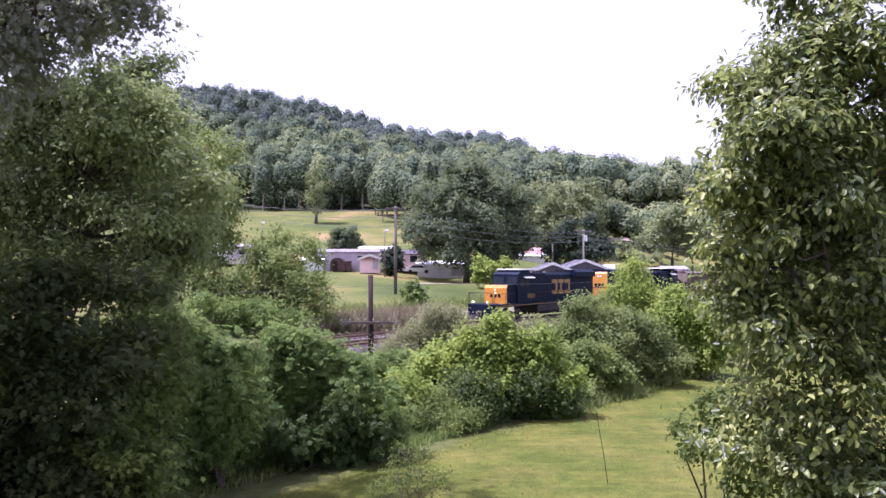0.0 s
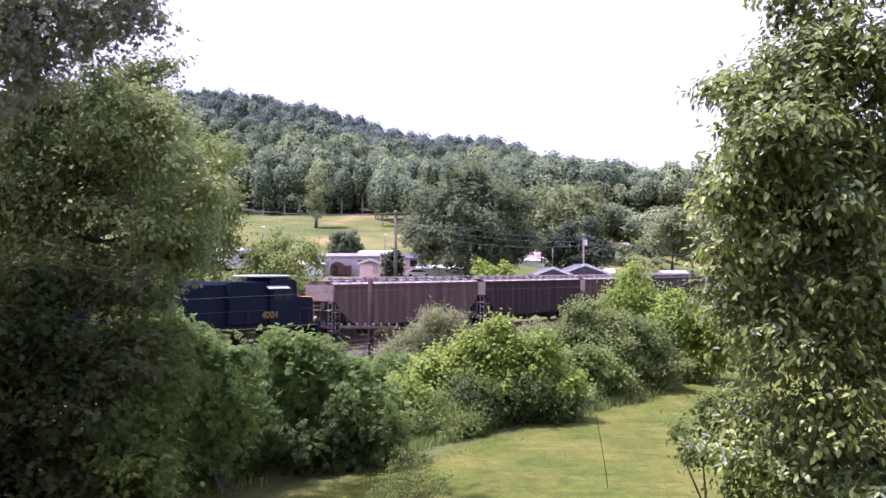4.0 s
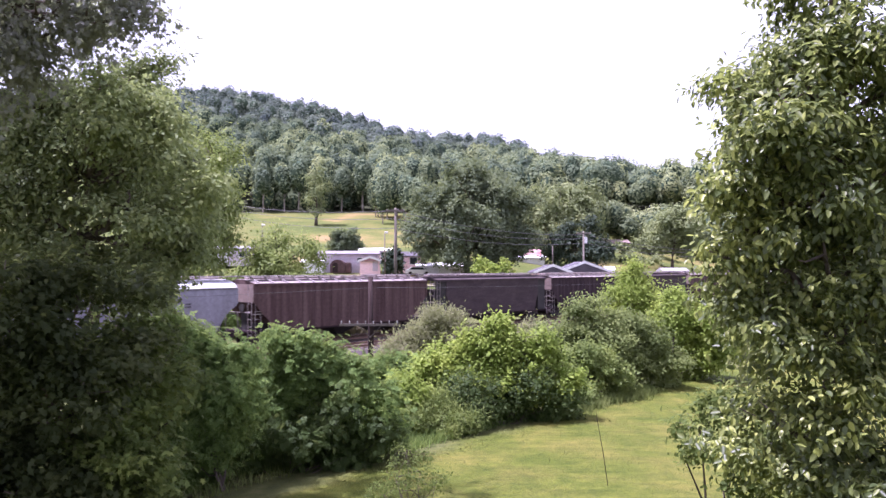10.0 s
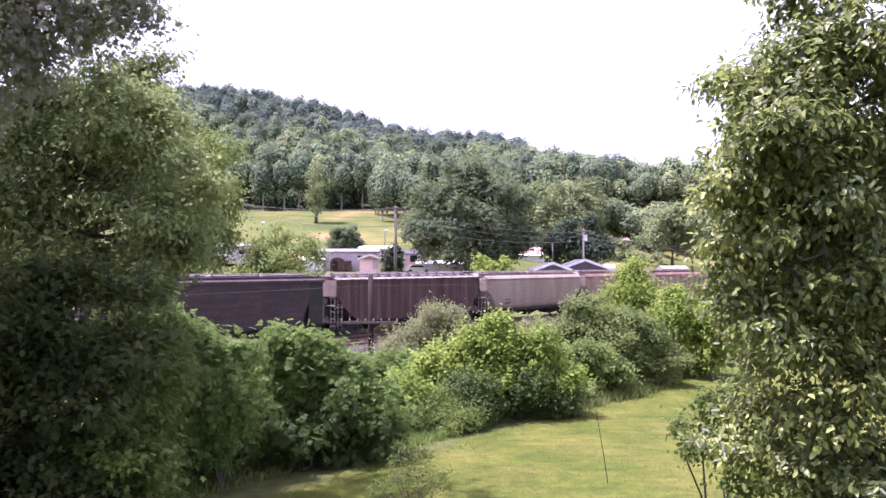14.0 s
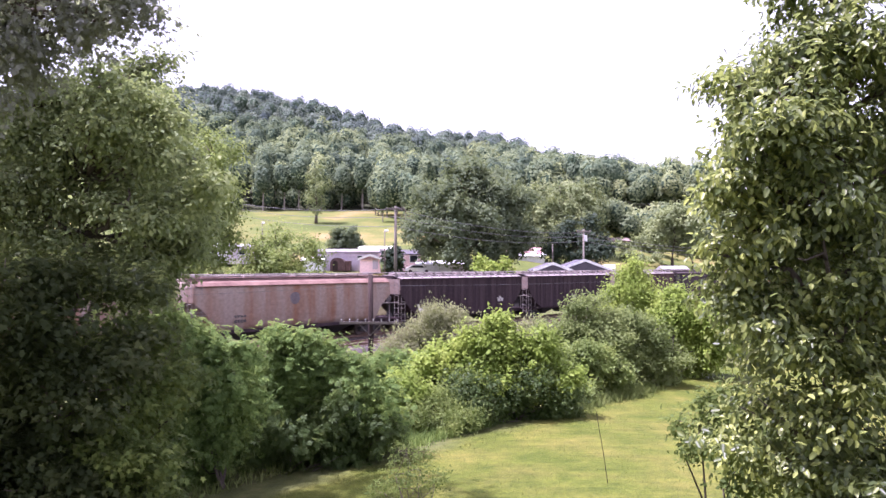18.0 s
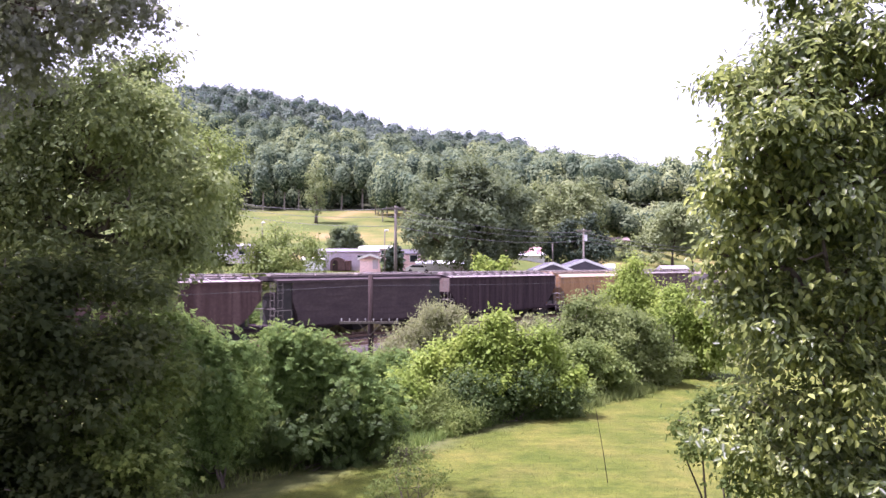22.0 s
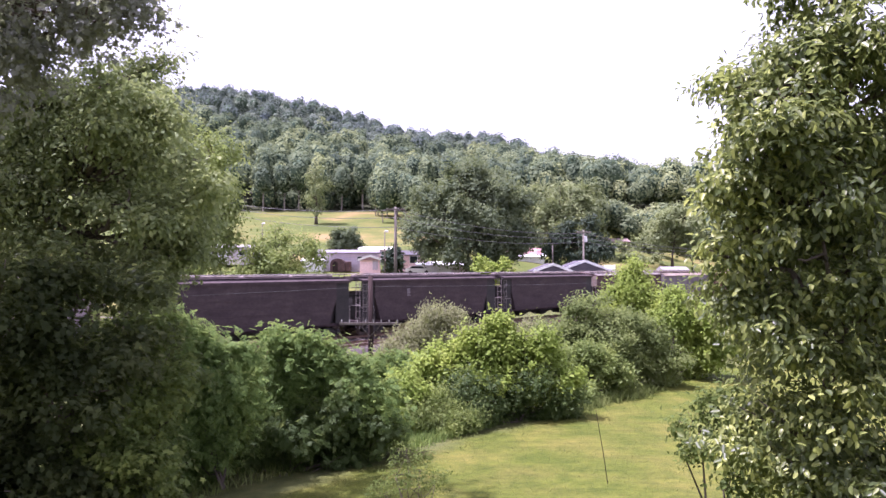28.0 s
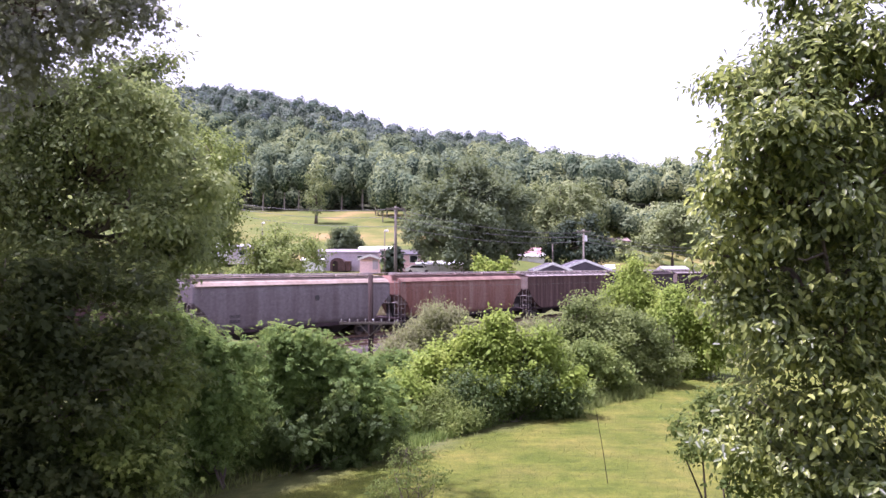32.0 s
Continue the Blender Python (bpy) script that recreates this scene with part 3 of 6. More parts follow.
def build_track(d):
    m = line_m(150, d, RAIL_Z)
    bm = bmesh.new()
    prof = [(-2.6, -0.62), (-1.75, -0.22), (1.75, -0.22), (2.6, -0.62)]
    steps = np.arange(-190, 191, 2.0)
    rng = np.random.default_rng(int(d * 10))
    loft(bm, [[(x, y + rng.normal(0, 0.06), z + rng.normal(0, 0.02)) for y, z in prof] for x in steps])
    bed = part("ballast_bed", bm, BALLAST, None)
    bed.matrix_basis = m
    tagged(bed, "grey-brown crushed stone ballast under the rails", "ballast", kind="structure")
    for y in (-0.76, 0.76):
        bm = bmesh.new()
        outline = [(-0.075, -0.17), (0.075, -0.17), (0.02, -0.13), (0.02, -0.04), (0.037, -0.03), (0.037, 0), (-0.037, 0), (-0.037, -0.03), (-0.02, -0.04), (-0.02, -0.13)]
        loft(bm, [[(x, y + a, b) for a, b in outline] for x in np.arange(-190, 191, 10.0)])
        r = part("rail", bm, RAIL, None)
        r.matrix_basis = m
        tagged(r, "rust-brown steel rail spiked to wooden ties", "rail", "rails", kind="structure")
    bm = bmesh.new()
    for x in np.arange(-189, 189, 0.54):
        a = rng.normal(0, 0.02)
        box(bm, x - 0.115, x + 0.115, -1.3 + a, 1.3 + a, -0.36, -0.17)
    t = part("railway_ties", bm, TIE, None)
    t.matrix_basis = m
    tagged(t, "weathered dark wooden railway ties in ballast", "ties", kind="stuff")


build_track(TRACK_FAR)
build_track(TRACK_NEAR)

# ---------------------------------------------------------------- train
HEAD = 135.9          # where the first wagon's front end stands along the line at the start
WAGON, BODY = 18.3, 17.1
ENGINE = 23.2


def run(t):
    """How far the train has rolled after t seconds."""
    return 16.354 * t + 0.00033 * t * t + 0.000324 * t ** 3


ROLLING = []          # things of the train with their place along it
WHEELS = []           # wheelsets with their thing's place, their own pose and radius


def wheelset_mesh(r):
    bm = bmesh.new()
    tube(bm, [(0, -0.95, 0), (0, 0.95, 0)], 0.075, 8)
    for y in (-1, 1):
        tube(bm, [(0, y * 0.69, 0), (0, y * 0.72, 0)], [r + 0.028, r + 0.028], 20)
        tube(bm, [(0, y * 0.72, 0), (0, y * 0.76, 0), (0, y * 0.82, 0), (0, y * 0.825, 0)], [r, r, r - 0.01, r * 0.8], 20)
        for k in range(4):
            a = k * math.tau / 4
            box(bm, math.cos(a) * r * 0.55 - 0.05, math.cos(a) * r * 0.55 + 0.05, y * 0.825 - 0.02, y * 0.825 + 0.02, math.sin(a) * r * 0.55 - 0.05, math.sin(a) * r * 0.55 + 0.05)
    return mesh_of(bm, "wheelset", WHEEL_STEEL)


def side_frame_mesh(axles, r):
    bm = bmesh.new()
    a = axles[-1]
    prism(bm, [(-a - 0.25, r - 0.12), (-a - 0.25, r + 0.16), (-a + 0.25, r + 0.18), (-0.4, r + 0.34), (0.4, r + 0.34), (a - 0.25, r + 0.18), (a + 0.25, r + 0.16), (a + 0.25, r - 0.12),
               (a - 0.3, r - 0.08), (0.45, r - 0.26), (-0.45, r - 0.26), (-a + 0.3, r - 0.08)], 0.88, 1.06)
    for x in axles:
        box(bm, x - 0.16, x + 0.16, 1.06, 1.16, r - 0.16, r + 0.16)
    for x in (-0.25, 0, 0.25):
        tube(bm, [(x, 1.0, r - 0.2), (x, 1.0, r + 0.28)], 0.085, 8)
    return mesh_of(bm, "side_frame", STEEL_BLACK)


CAR_WHEELS, ENGINE_WHEELS = wheelset_mesh(0.457), wheelset_mesh(0.53)
CAR_FRAME, ENGINE_FRAME = side_frame_mesh((-0.89, 0.89), 0.457), side_frame_mesh((-1.75, 0, 1.75), 0.53)


def bogie(car, x, s, axles=(-0.89, 0.89), r=0.457, sense=1):
    big = r > 0.5
    t = part("truck", made(box, -0.25, 0.25, -0.95, 0.95, r - 0.05, r + 0.32), STEEL_BLACK, car, at=pose(x, 0, 0))
    for turn in (0, 180):
        part("side_frame", ENGINE_FRAME if big else CAR_FRAME, None, t, at=pose(0, 0, 0, 0, 0, turn))
    for a in axles:
        w = part("wheelset", ENGINE_WHEELS if big else CAR_WHEELS, None, t, at=pose(a, 0, r))
        WHEELS.append((w, s - sense * x, a, r, sense))


def ladder(bm, x, y, z0, z1, w=0.42, n=7, across=False):
    for k in (-1, 1):
        o = (x, y + k * w / 2) if across else (x + k * w / 2, y)
        tube(bm, [(*o, z0), (*o, z1)], 0.028, 5)
    for i in range(n):
        z = z0 + (z1 - z0) * (i + 0.5) / n
        tube(bm, [(x, y - w / 2, z), (x, y + w / 2, z)] if across else [(x - w / 2, y, z), (x + w / 2, y, z)], 0.02, 5)


ROUND_SIDE = [(1.34, 1.08), (1.50, 1.5), (1.58, 2.2), (1.60, 3.0), (1.57, 3.65), (1.48, 4.0), (1.30, 4.18), (0.85, 4.36), (0.4, 4.44)]
FLAT_SIDE = [(1.60, 1.08), (1.60, 1.5), (1.60, 2.2), (1.60, 3.0), (1.60, 3.7), (1.60, 4.16), (1.56, 4.20), (0.9, 4.34), (0.4, 4.42)]
SHARED = {}


def shared(key, fn):
    if key not in SHARED:
        SHARED[key] = fn()
    return SHARED[key]


def hull(side, cut):
    """The hopper's body: sections whose underside rises towards both ends. cut: (distance from the end, underside's height)."""
    bm = bmesh.new()
    xs = sorted({-BODY / 2 + c[0] for c in cut} | {BODY / 2 - c[0] for c in cut})
    rings = []
    for x in xs:
        e = BODY / 2 - abs(x)
        zb = float(np.interp(e, [c[0] for c in cut], [c[1] for c in cut]))
        ys = [float(np.interp(max(z, zb), [p[1] for p in side], [p[0] for p in side])) for _, z in side]
        half = [(y, max(z, zb)) for y, (_, z) in zip(ys, side)]
        half = [(y, z + 0.004 * i) for i, (y, z) in enumerate(half)]
        rings.append([(x, y, z) for y, z in half] + [(x, -y, z) for y, z in reversed(half)])
    loft(bm, rings)
    return bm


RIB_CUT = [(0, 2.95), (0.25, 2.75), (0.7, 2.2), (1.4, 1.6), (2.0, 1.25), (2.3, 1.08)]
ROUND_CUT = [(0, 3.05), (0.12, 2.85), (0.45, 2.65), (0.85, 2.3), (1.15, 1.85), (1.35, 1.45), (1.5, 1.08)]
DEEP_CUT = [(1.35, 2.9), (1.5, 2.5), (1.75, 1.9), (1.9, 1.4), (2.0, 1.08)]
LOW_SIDE = [(1.60, 1.08), (1.60, 1.5), (1.60, 2.2), (1.60, 2.6), (1.60, 2.9), (1.60, 3.2), (1.2, 3.3), (0.9, 3.32), (0.4, 3.34)]


def text_bars(bm, x, z, w, rows, y, h=0.16, rng=None):
    """Lettering that cannot be read, as short bars."""
    for i, n in enumerate(rows):
        for k in range(n):
            box(bm, x + k * w, x + k * w + w * 0.72, y, y + 0.012, z - i * h * 1.7, z - i * h * 1.7 + h)


def hopper(k, kind, paint, label, roof=None, marks=()):
    """A covered hopper wagon. kind: ribbed, smooth (dark open ends) or round (curved sides)."""
    s = HEAD + WAGON * k + BODY / 2
    car = thing("hopper_wagon", label, "train wagon", line_m(s, TRACK_FAR, RAIL_Z), "freight train wagons")
    ROLLING.append((car, s, 0))
    roof = roof or ROOF_LIT_DUST
    side, cut = {"ribbed": (FLAT_SIDE, RIB_CUT), "smooth": (LOW_SIDE, DEEP_CUT), "round": (ROUND_SIDE, ROUND_CUT)}[kind]

    def body():
        return mesh_of(hull(side, cut), "hopper_body", paint, kind == "round")
    part("body", shared((kind, paint.name), body), paint, car)
    if kind == "smooth":
        part("upper_body", shared(("upper", paint.name), lambda: mesh_of(made(lambda bm: (box(bm, -4.65, 4.65, -1.6, 1.6, 3.18, 4.2), box(bm, -7.2, 7.2, 1.56, 1.604, 3.0, 4.19))), "upper_body", paint)), None, car)
        seam = shared(("seam", paint.name), lambda: mesh_of(made(lambda bm: box(bm, -6.6, 6.6, -0.012, 0.012, -0.03, 0.03)), "side_seam", paint))
        for z, y in product((1.55, 2.05, 2.55, 3.05, 3.55), (-1.612, 1.612)):
            part("side_seam", seam, None, car, at=pose(0, y, z))
    part("underframe", shared("under", lambda: mesh_of(made(lambda bm: (box(bm, -9.0, 9.0, -0.32, 0.32, 0.78, 1.12), box(bm, -8.6, -7.2, -1.5, 1.5, 1.0, 1.12), box(bm, 7.2, 8.6, -1.5, 1.5, 1.0, 1.12),
                                                                         box(bm, -8.6, 8.6, 1.38, 1.5, 0.95, 1.16), box(bm, -8.6, 8.6, -1.5, -1.38, 0.95, 1.16))), "underframe", BROWN_DARK if kind != "round" else STEEL_BLACK)), None, car)
    if kind == "ribbed":
        rib = shared(("rib", paint.name), lambda: mesh_of(made(lambda bm: prism(bm, [(-0.05, 1.55), (0.05, 1.55), (0.05, 4.08), (-0.05, 4.08)], 0, 0.022)), "rib", paint))
        for i in range(15):
            x = -6.3 + 0.9 * i
            part("rib", rib, None, car, at=pose(x, 1.6, 0))
            part("rib", rib, None, car, at=pose(x, -1.6, 0, 0, 0, 180))
        for x in (-8.45, 8.45):
            part("corner_post", shared(("post", paint.name), lambda: mesh_of(made(box, -0.08, 0.08, -0.06, 0.06, 2.9, 4.18), "corner_post", paint)), None, car, at=pose(x, 1.6, 0))
    if kind != "smooth":
        end_tone = {"round": paint, "ribbed": END_TAN}[kind]
        sheet = shared(("sheet", kind, end_tone.name), lambda: mesh_of(made(box, 8.56, 8.585, -1.56, 1.56, 2.98, 4.17 if kind == "ribbed" else 3.9), "end_sheet", end_tone))
        for turn in (0, 180):
            part("end_sheet", sheet, None, car, at=pose(0, 0, 0, 0, 0, turn))
    if kind != "round":
        part("top_chord", shared(("chord", paint.name), lambda: mesh_of(made(lambda bm: [box(bm, -8.55, 8.55, y * 1.6, y * 1.68, 4.06, 4.2) for y in (-1, 1)]), "top_chord", paint)), None, car)

    # roof: hatch trough, running boards and their brackets
    part("roof", shared(("roof", roof.name, kind), lambda: mesh_of(made(lambda bm: prism_x(bm, [(-1.67, 4.205), (1.67, 4.205), (1.67, 4.225), (0.9, 4.39), (0.4, 4.49), (-0.4, 4.49), (-0.9, 4.39), (-1.67, 4.225)], -8.5, 8.5)
                                                                    if kind != "round" else prism_x(bm, [(-1.6, 3.94), (1.6, 3.94), (1.64, 3.99), (1.42, 4.2), (0.9, 4.41), (0.45, 4.50), (-0.45, 4.50), (-0.9, 4.41), (-1.42, 4.2), (-1.64, 3.99)], -8.45, 8.45)), "roof", roof)), None, car)
    part("hatch_cover", shared("hatch", lambda: mesh_of(made(lambda bm: [box(bm, x - 1.9, x + 1.9, -0.28, 0.28, 4.49, 4.62, bevel=0.03) for x in (-6.1, -2.05, 2.05, 6.1)]), "hatch", ROOF_LIT_DUST)), None, car)
    board = shared("board", lambda: mesh_of(made(lambda bm: (box(bm, -8.7, 8.7, -0.3, 0.3, 4.66, 4.70), [box(bm, x - 0.02, x + 0.02, -0.02, 0.02, 4.36, 4.66) for x in np.arange(-8.2, 8.3, 1.17)])), "running_board", LADDER))
    for y in (-0.78, 0.78):
        part("running_board", board, None, car, at=pose(0, y, 0))
    if kind == "ribbed":
        tick = shared("tick", lambda: mesh_of(made(lambda bm: loft(bm, [[(x + d, y, z), (x + d + 0.07, y, z), (x + d + 0.07, y, z + 0.09), (x + d, y, z + 0.09)] for x, d, y, z in ((-0.05, 0, 1.66, 4.21), (-0.05, 0.06, 1.2, 4.36), (-0.05, 0.12, 0.8, 4.60))])), "roof_bracket", BRACKET))
        for i in range(15):
            part("roof_bracket", tick, None, car, at=pose(-8.19 + 1.17 * i, 0, 0))

    # ends: sheet, ladders, platform rails, coupler, brake wheel
    if kind == "smooth":
        dark = shared("bulkhead", lambda: mesh_of(made(lambda bm: (box(bm, 6.6, 7.6, -1.2, 1.2, 1.1, 3.1), box(bm, 4.66, 4.7, -1.5, 1.5, 3.3, 4.15))), "end_bulkhead", STEEL_BLACK))
        # Added black plates, one side only, standing for the dark of the open ends.
        plate = shared("plate", lambda: mesh_of(made(lambda bm: (box(bm, 7.2, 8.5, -0.03, 0.03, 1.1, 4.19),)), "end_dark_plate", STEEL_BLACK))
        for x in (0, -15.7):
            part("end_dark_plate", plate, None, car, at=pose(x, 1.5, 0))
    else:
        dark = shared("gear", lambda: mesh_of(made(lambda bm: (box(bm, 6.7, 7.0, -0.9, 0.9, 1.1, 2.2), box(bm, 7.9, 8.2, -0.3, 0.3, 1.1, 2.3))), "end_bulkhead", STEEL_BLACK))
    lad = shared("ladders", lambda: mesh_of(made(lambda bm: (ladder(bm, 8.2, 1.56, 0.6, 4.15), ladder(bm, 8.58, 1.2, 0.6, 4.15, across=True), tube(bm, [(7.2, 1.52, 1.1), (7.2, 1.52, 2.2)], 0.03, 5),
                                                               tube(bm, [(7.2, 1.52, 2.2), (8.58, 1.52, 2.2)], 0.03, 5), tube(bm, [(8.58, -1.5, 1.1), (8.58, -1.5, 2.4)], 0.03, 5), tube(bm, [(8.6, -1.5, 2.3), (8.6, 1.5, 2.3)], 0.03, 5))), "ladder", LADDER))
    coup = shared("coupler", lambda: mesh_of(made(lambda bm: (box(bm, 8.7, 9.05, -0.12, 0.12, 0.72, 1.0), box(bm, 9.0, 9.2, -0.18, 0.16, 0.68, 1.02, bevel=0.04))), "coupler", WHEEL_STEEL))
    for turn in (0, 180):
        part("end_bulkhead", dark, None, car, at=pose(0, 0, 0, 0, 0, turn))
        part("ladder", lad, None, car, at=pose(0, 0, 0, 0, 0, turn))
        part("coupler", coup, None, car, at=pose(0, 0, 0, 0, 0, turn))
    part("brake_wheel", shared("brake", lambda: mesh_of(made(lambda bm: tube(bm, [(8.62, 0.4, 2.6), (8.66, 0.4, 2.6)], 0.28, 14)), "brake_wheel", STEEL_BLACK)), None, car)
    outlet = shared("outlet", lambda: mesh_of(made(lambda bm: loft(bm, [[(a * w, b * v, z) for a, b in ((-1, -1), (1, -1), (1, 1), (-1, 1))] for w, v, z in ((0.35, 0.4, 0.32), (0.45, 0.5, 0.42), (1.5, 1.28, 1.1))])), "outlet", STEEL_BLACK))
    for x in (-3.9, 0, 3.9):
        part("outlet", outlet, None, car, at=pose(x, 0, 0))
    for x in (-6.9, 6.9):
        bogie(car, x, s)
    for name, m, kindm, args in marks:
        bm = bmesh.new()
        if kindm == "bars":
            text_bars(bm, *args)
        elif kindm == "disc":
            x, z, r = args
            tube(bm, [(x, 1.59, z), (x, 1.63, z)], r, 18)
        else:
            scrawl(bm, *args)
        part(name, bm, m, car)
    return car


def prism_x(bm, outline, x0, x1):
    loft(bm, [[(x, y, z) for y, z in outline] for x in (x0, x1)])


def scrawl(bm, x, z, w, h, seed):
    """Spray-painted strokes with no letters in them."""
    rng = random.Random(seed)
    for i in range(6):
        p = [(x + w * (i + rng.uniform(-0.2, 0.9)) / 6, 1.612, z + rng.uniform(0, h)) for _ in range(3)]
        for a, b in zip(p, p[1:]):
            d = Vector(b) - Vector(a)
            ang = math.degrees(math.atan2(d.z, d.x))
            box(bm, 0, max(d.length, 0.3), -0.012, 0.012, -0.05, 0.05, pose(*a, 0, -ang, 0))


CONSIST = [
    ("ribbed", BROWN_LIGHT, "faded brown ribbed covered hopper wagon behind the engines", []),
    ("ribbed", BROWN_DARK, "dark brown ribbed covered hopper wagon", []),
    ("ribbed", BROWN, "brown ribbed covered hopper wagon with dusty roof brackets", []),
    ("smooth", BROWN_GREY, "grey-brown smooth-sided hopper wagon with dark open ends", []),
    ("round", GREY_PALE, "pale grey round-sided hopper wagon, white roof edge", [("reporting_marks", MARK_DARK, "bars", (4.75, 1.95, 0.24, (4, 4), 1.555, 0.2)), ("emblem", GREY_DUSTY, "disc", (-2.6, 3.0, 0.36)), ("stencil", MARK_DARK, "bars", (-5.2, 3.0, 0.14, (3, 3), 1.6, 0.1))]),
    ("ribbed", BROWN, "brown ribbed covered hopper wagon with streaked sides", []),
    ("smooth", BROWN_GREY, "grey-brown smooth-sided hopper wagon with dark open ends", []),
    ("ribbed", BROWN_DARK, "dark brown ribbed covered hopper wagon", []),
    ("smooth", BROWN_GREY, "grey-brown smooth-sided hopper wagon with dark open ends", []),
    ("ribbed", BROWN, "brown ribbed covered hopper wagon", []),
    ("round", LILAC, "dusty white round-sided hopper wagon, stained sides", [("reporting_marks", MARK_DARK, "bars", (4.75, 1.95, 0.24, (4, 4), 1.555, 0.2))]),
    ("round", RUSTED, "rust-streaked grey round-sided hopper wagon", [("emblem", MARK_DARK, "disc", (-2.2, 3.0, 0.42)), ("reporting_marks", MARK_DARK, "bars", (4.75, 1.95, 0.24, (4, 4), 1.555, 0.2))]),
    ("round", RUSTED, "rust-streaked grey round-sided hopper wagon with faded marks", [("emblem", GREY_DUSTY, "disc", (0.8, 3.05, 0.42)), ("reporting_marks", MARK_DARK, "bars", (4.75, 1.95, 0.24, (4, 4), 1.555, 0.2))]),
    ("ribbed", BROWN_DARK, "dark brown ribbed covered hopper wagon", [("graffiti", MARK_PALE, "scrawl", (5.6, 1.4, 0.9, 0.5, 3)), ("graffiti", MARK_PALE, "scrawl", (-5.4, 1.9, 0.8, 0.5, 4))]),
    ("ribbed", BROWN_DARK, "dark brown ribbed covered hopper wagon", [("graffiti", LADDER, "scrawl", (-0.6, 1.4, 0.8, 0.8, 5))]),
    ("ribbed", BROWN, "brown ribbed covered hopper wagon with pale paint marks", [("graffiti", GREY_DUSTY, "scrawl", (3.0, 1.3, 3.4, 0.9, 6))]),
    ("smooth", BROWN_GREY, "grey-brown smooth-sided hopper wagon with dark open ends", []),
    ("ribbed", BROWN_DARK, "dark brown ribbed covered hopper wagon", []),
    ("round", TAN, "tan round-sided hopper wagon with dark scrawls", [("graffiti", MARK_DARK, "scrawl", (1.6, 1.6, 2.4, 1.5, 8)), ("graffiti", MARK_DARK, "scrawl", (0.2, 1.3, 1.2, 1.0, 9))]),
    ("ribbed", BROWN_LIGHT, "faded brown ribbed covered hopper wagon", []),
    ("round", MAUVE, "dusty mauve-grey round-sided hopper wagon with paint scrawls", [("graffiti", GREY_DUSTY, "scrawl", (-1.8, 1.4, 1.4, 0.8, 11)), ("graffiti", MARK_DARK, "scrawl", (-5.2, 1.4, 1.6, 0.8, 12)), ("emblem", GREY_DUSTY, "disc", (-1.4, 3.1, 0.3))]),
    ("smooth", BROWN_GREY, "grey-brown smooth-sided hopper wagon with dark open ends", []),
    ("smooth", BROWN_GREY, "grey-brown smooth-sided hopper wagon with a pale patch", [("faded_patch", GREY_DUSTY, "bars", (3.2, 2.9, 0.5, (1,), 1.6, 0.6))]),
    ("smooth", BROWN_GREY, "grey-brown smooth-sided hopper wagon with dark open ends", []),
    ("ribbed", BROWN, "brown ribbed covered hopper wagon with dusty roof brackets", []),
    ("round", GREY_DUSTY, "dusty dark grey round-sided hopper wagon", [("reporting_marks", MARK_DARK, "bars", (5.2, 1.95, 0.2, (4, 4), 1.56, 0.2)), ("emblem", MARK_DARK, "disc", (-1.2, 3.0, 0.2))]),
    ("round", RED_OXIDE, "red oxide round-sided hopper wagon", []),
    ("ribbed", BROWN, "brown ribbed covered hopper wagon", []),
    ("smooth", BROWN_GREY, "grey-brown smooth-sided hopper wagon with dark open ends", []),
    ("ribbed", BROWN_DARK, "dark brown ribbed covered hopper wagon", []),
]
for k, (kind, paint, label, marks) in enumerate(CONSIST):
    roof = {"ribbed": ROOF_LIT_DUST, "smooth": BROWN_GREY, "round": {"pale_grey_wagon_paint": WHITE_ROOF, "tan_wagon_paint": TAN_ROOF, "rust_streaked_grey_paint": RUST_ROOF, "red_oxide_wagon_paint": RUST_ROOF}.get(paint.name, LILAC)}[kind]
    hopper(k, kind, paint, label, roof, marks)


def handrail(bm, x0, x1, y, z0, z1, n):
    for i in range(n + 1):
        x = x0 + (x1 - x0) * i / n
        tube(bm, [(x, y, z0), (x, y, z1)], 0.022, 5)
    tube(bm, [(x0, y, z1), (x1, y, z1)], 0.022, 5)


def emblem_strokes(parent, x, z, h, y):
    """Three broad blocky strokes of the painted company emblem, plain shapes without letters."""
    w = h * 0.72
    a, b, c = h * 0.24, w * 0.3, w * 0.38
    bracket = [(0, 0), (w, 0), (w, a), (b, a), (b, h - a), (w, h - a), (w, h), (0, h)]
    beam = [(0, 0), (w, 0), (w, a), (w - c, a), (w - c, h - a), (w, h - a), (w, h), (0, h), (0, h - a), (c, h - a), (c, a), (0, a)]
    for i, shape in enumerate((bracket, beam, bracket)):
        part("emblem_stroke", made(prism, [(x + i * w * 1.18 + p, z + q) for p, q in shape], y, y + 0.02), GOLD, parent, "gold stroke of the company emblem")


def number_on(parent, text, x, y, z, size, side):
    """Painted figures on the engine's side, read from outside."""
    cu = bpy.data.curves.new("figures", "FONT")
    cu.body, cu.size, cu.extrude = text, size * 1.35, 0.008
    tmp = new("figures", cu)
    me = bpy.data.meshes.new_from_object(tmp.evaluated_get(bpy.context.evaluated_depsgraph_get()))
    bpy.data.objects.remove(tmp)
    me.materials.clear()
    me.materials.append(GOLD)
    turn = Matrix(((-side, 0, 0, x if side > 0 else x - 1.4), (0, 0, side, y), (0, 1, 0, z), (0, 0, 0, 1)))
    part("painted_number", me, GOLD, parent, "gold painted engine number", at=turn)


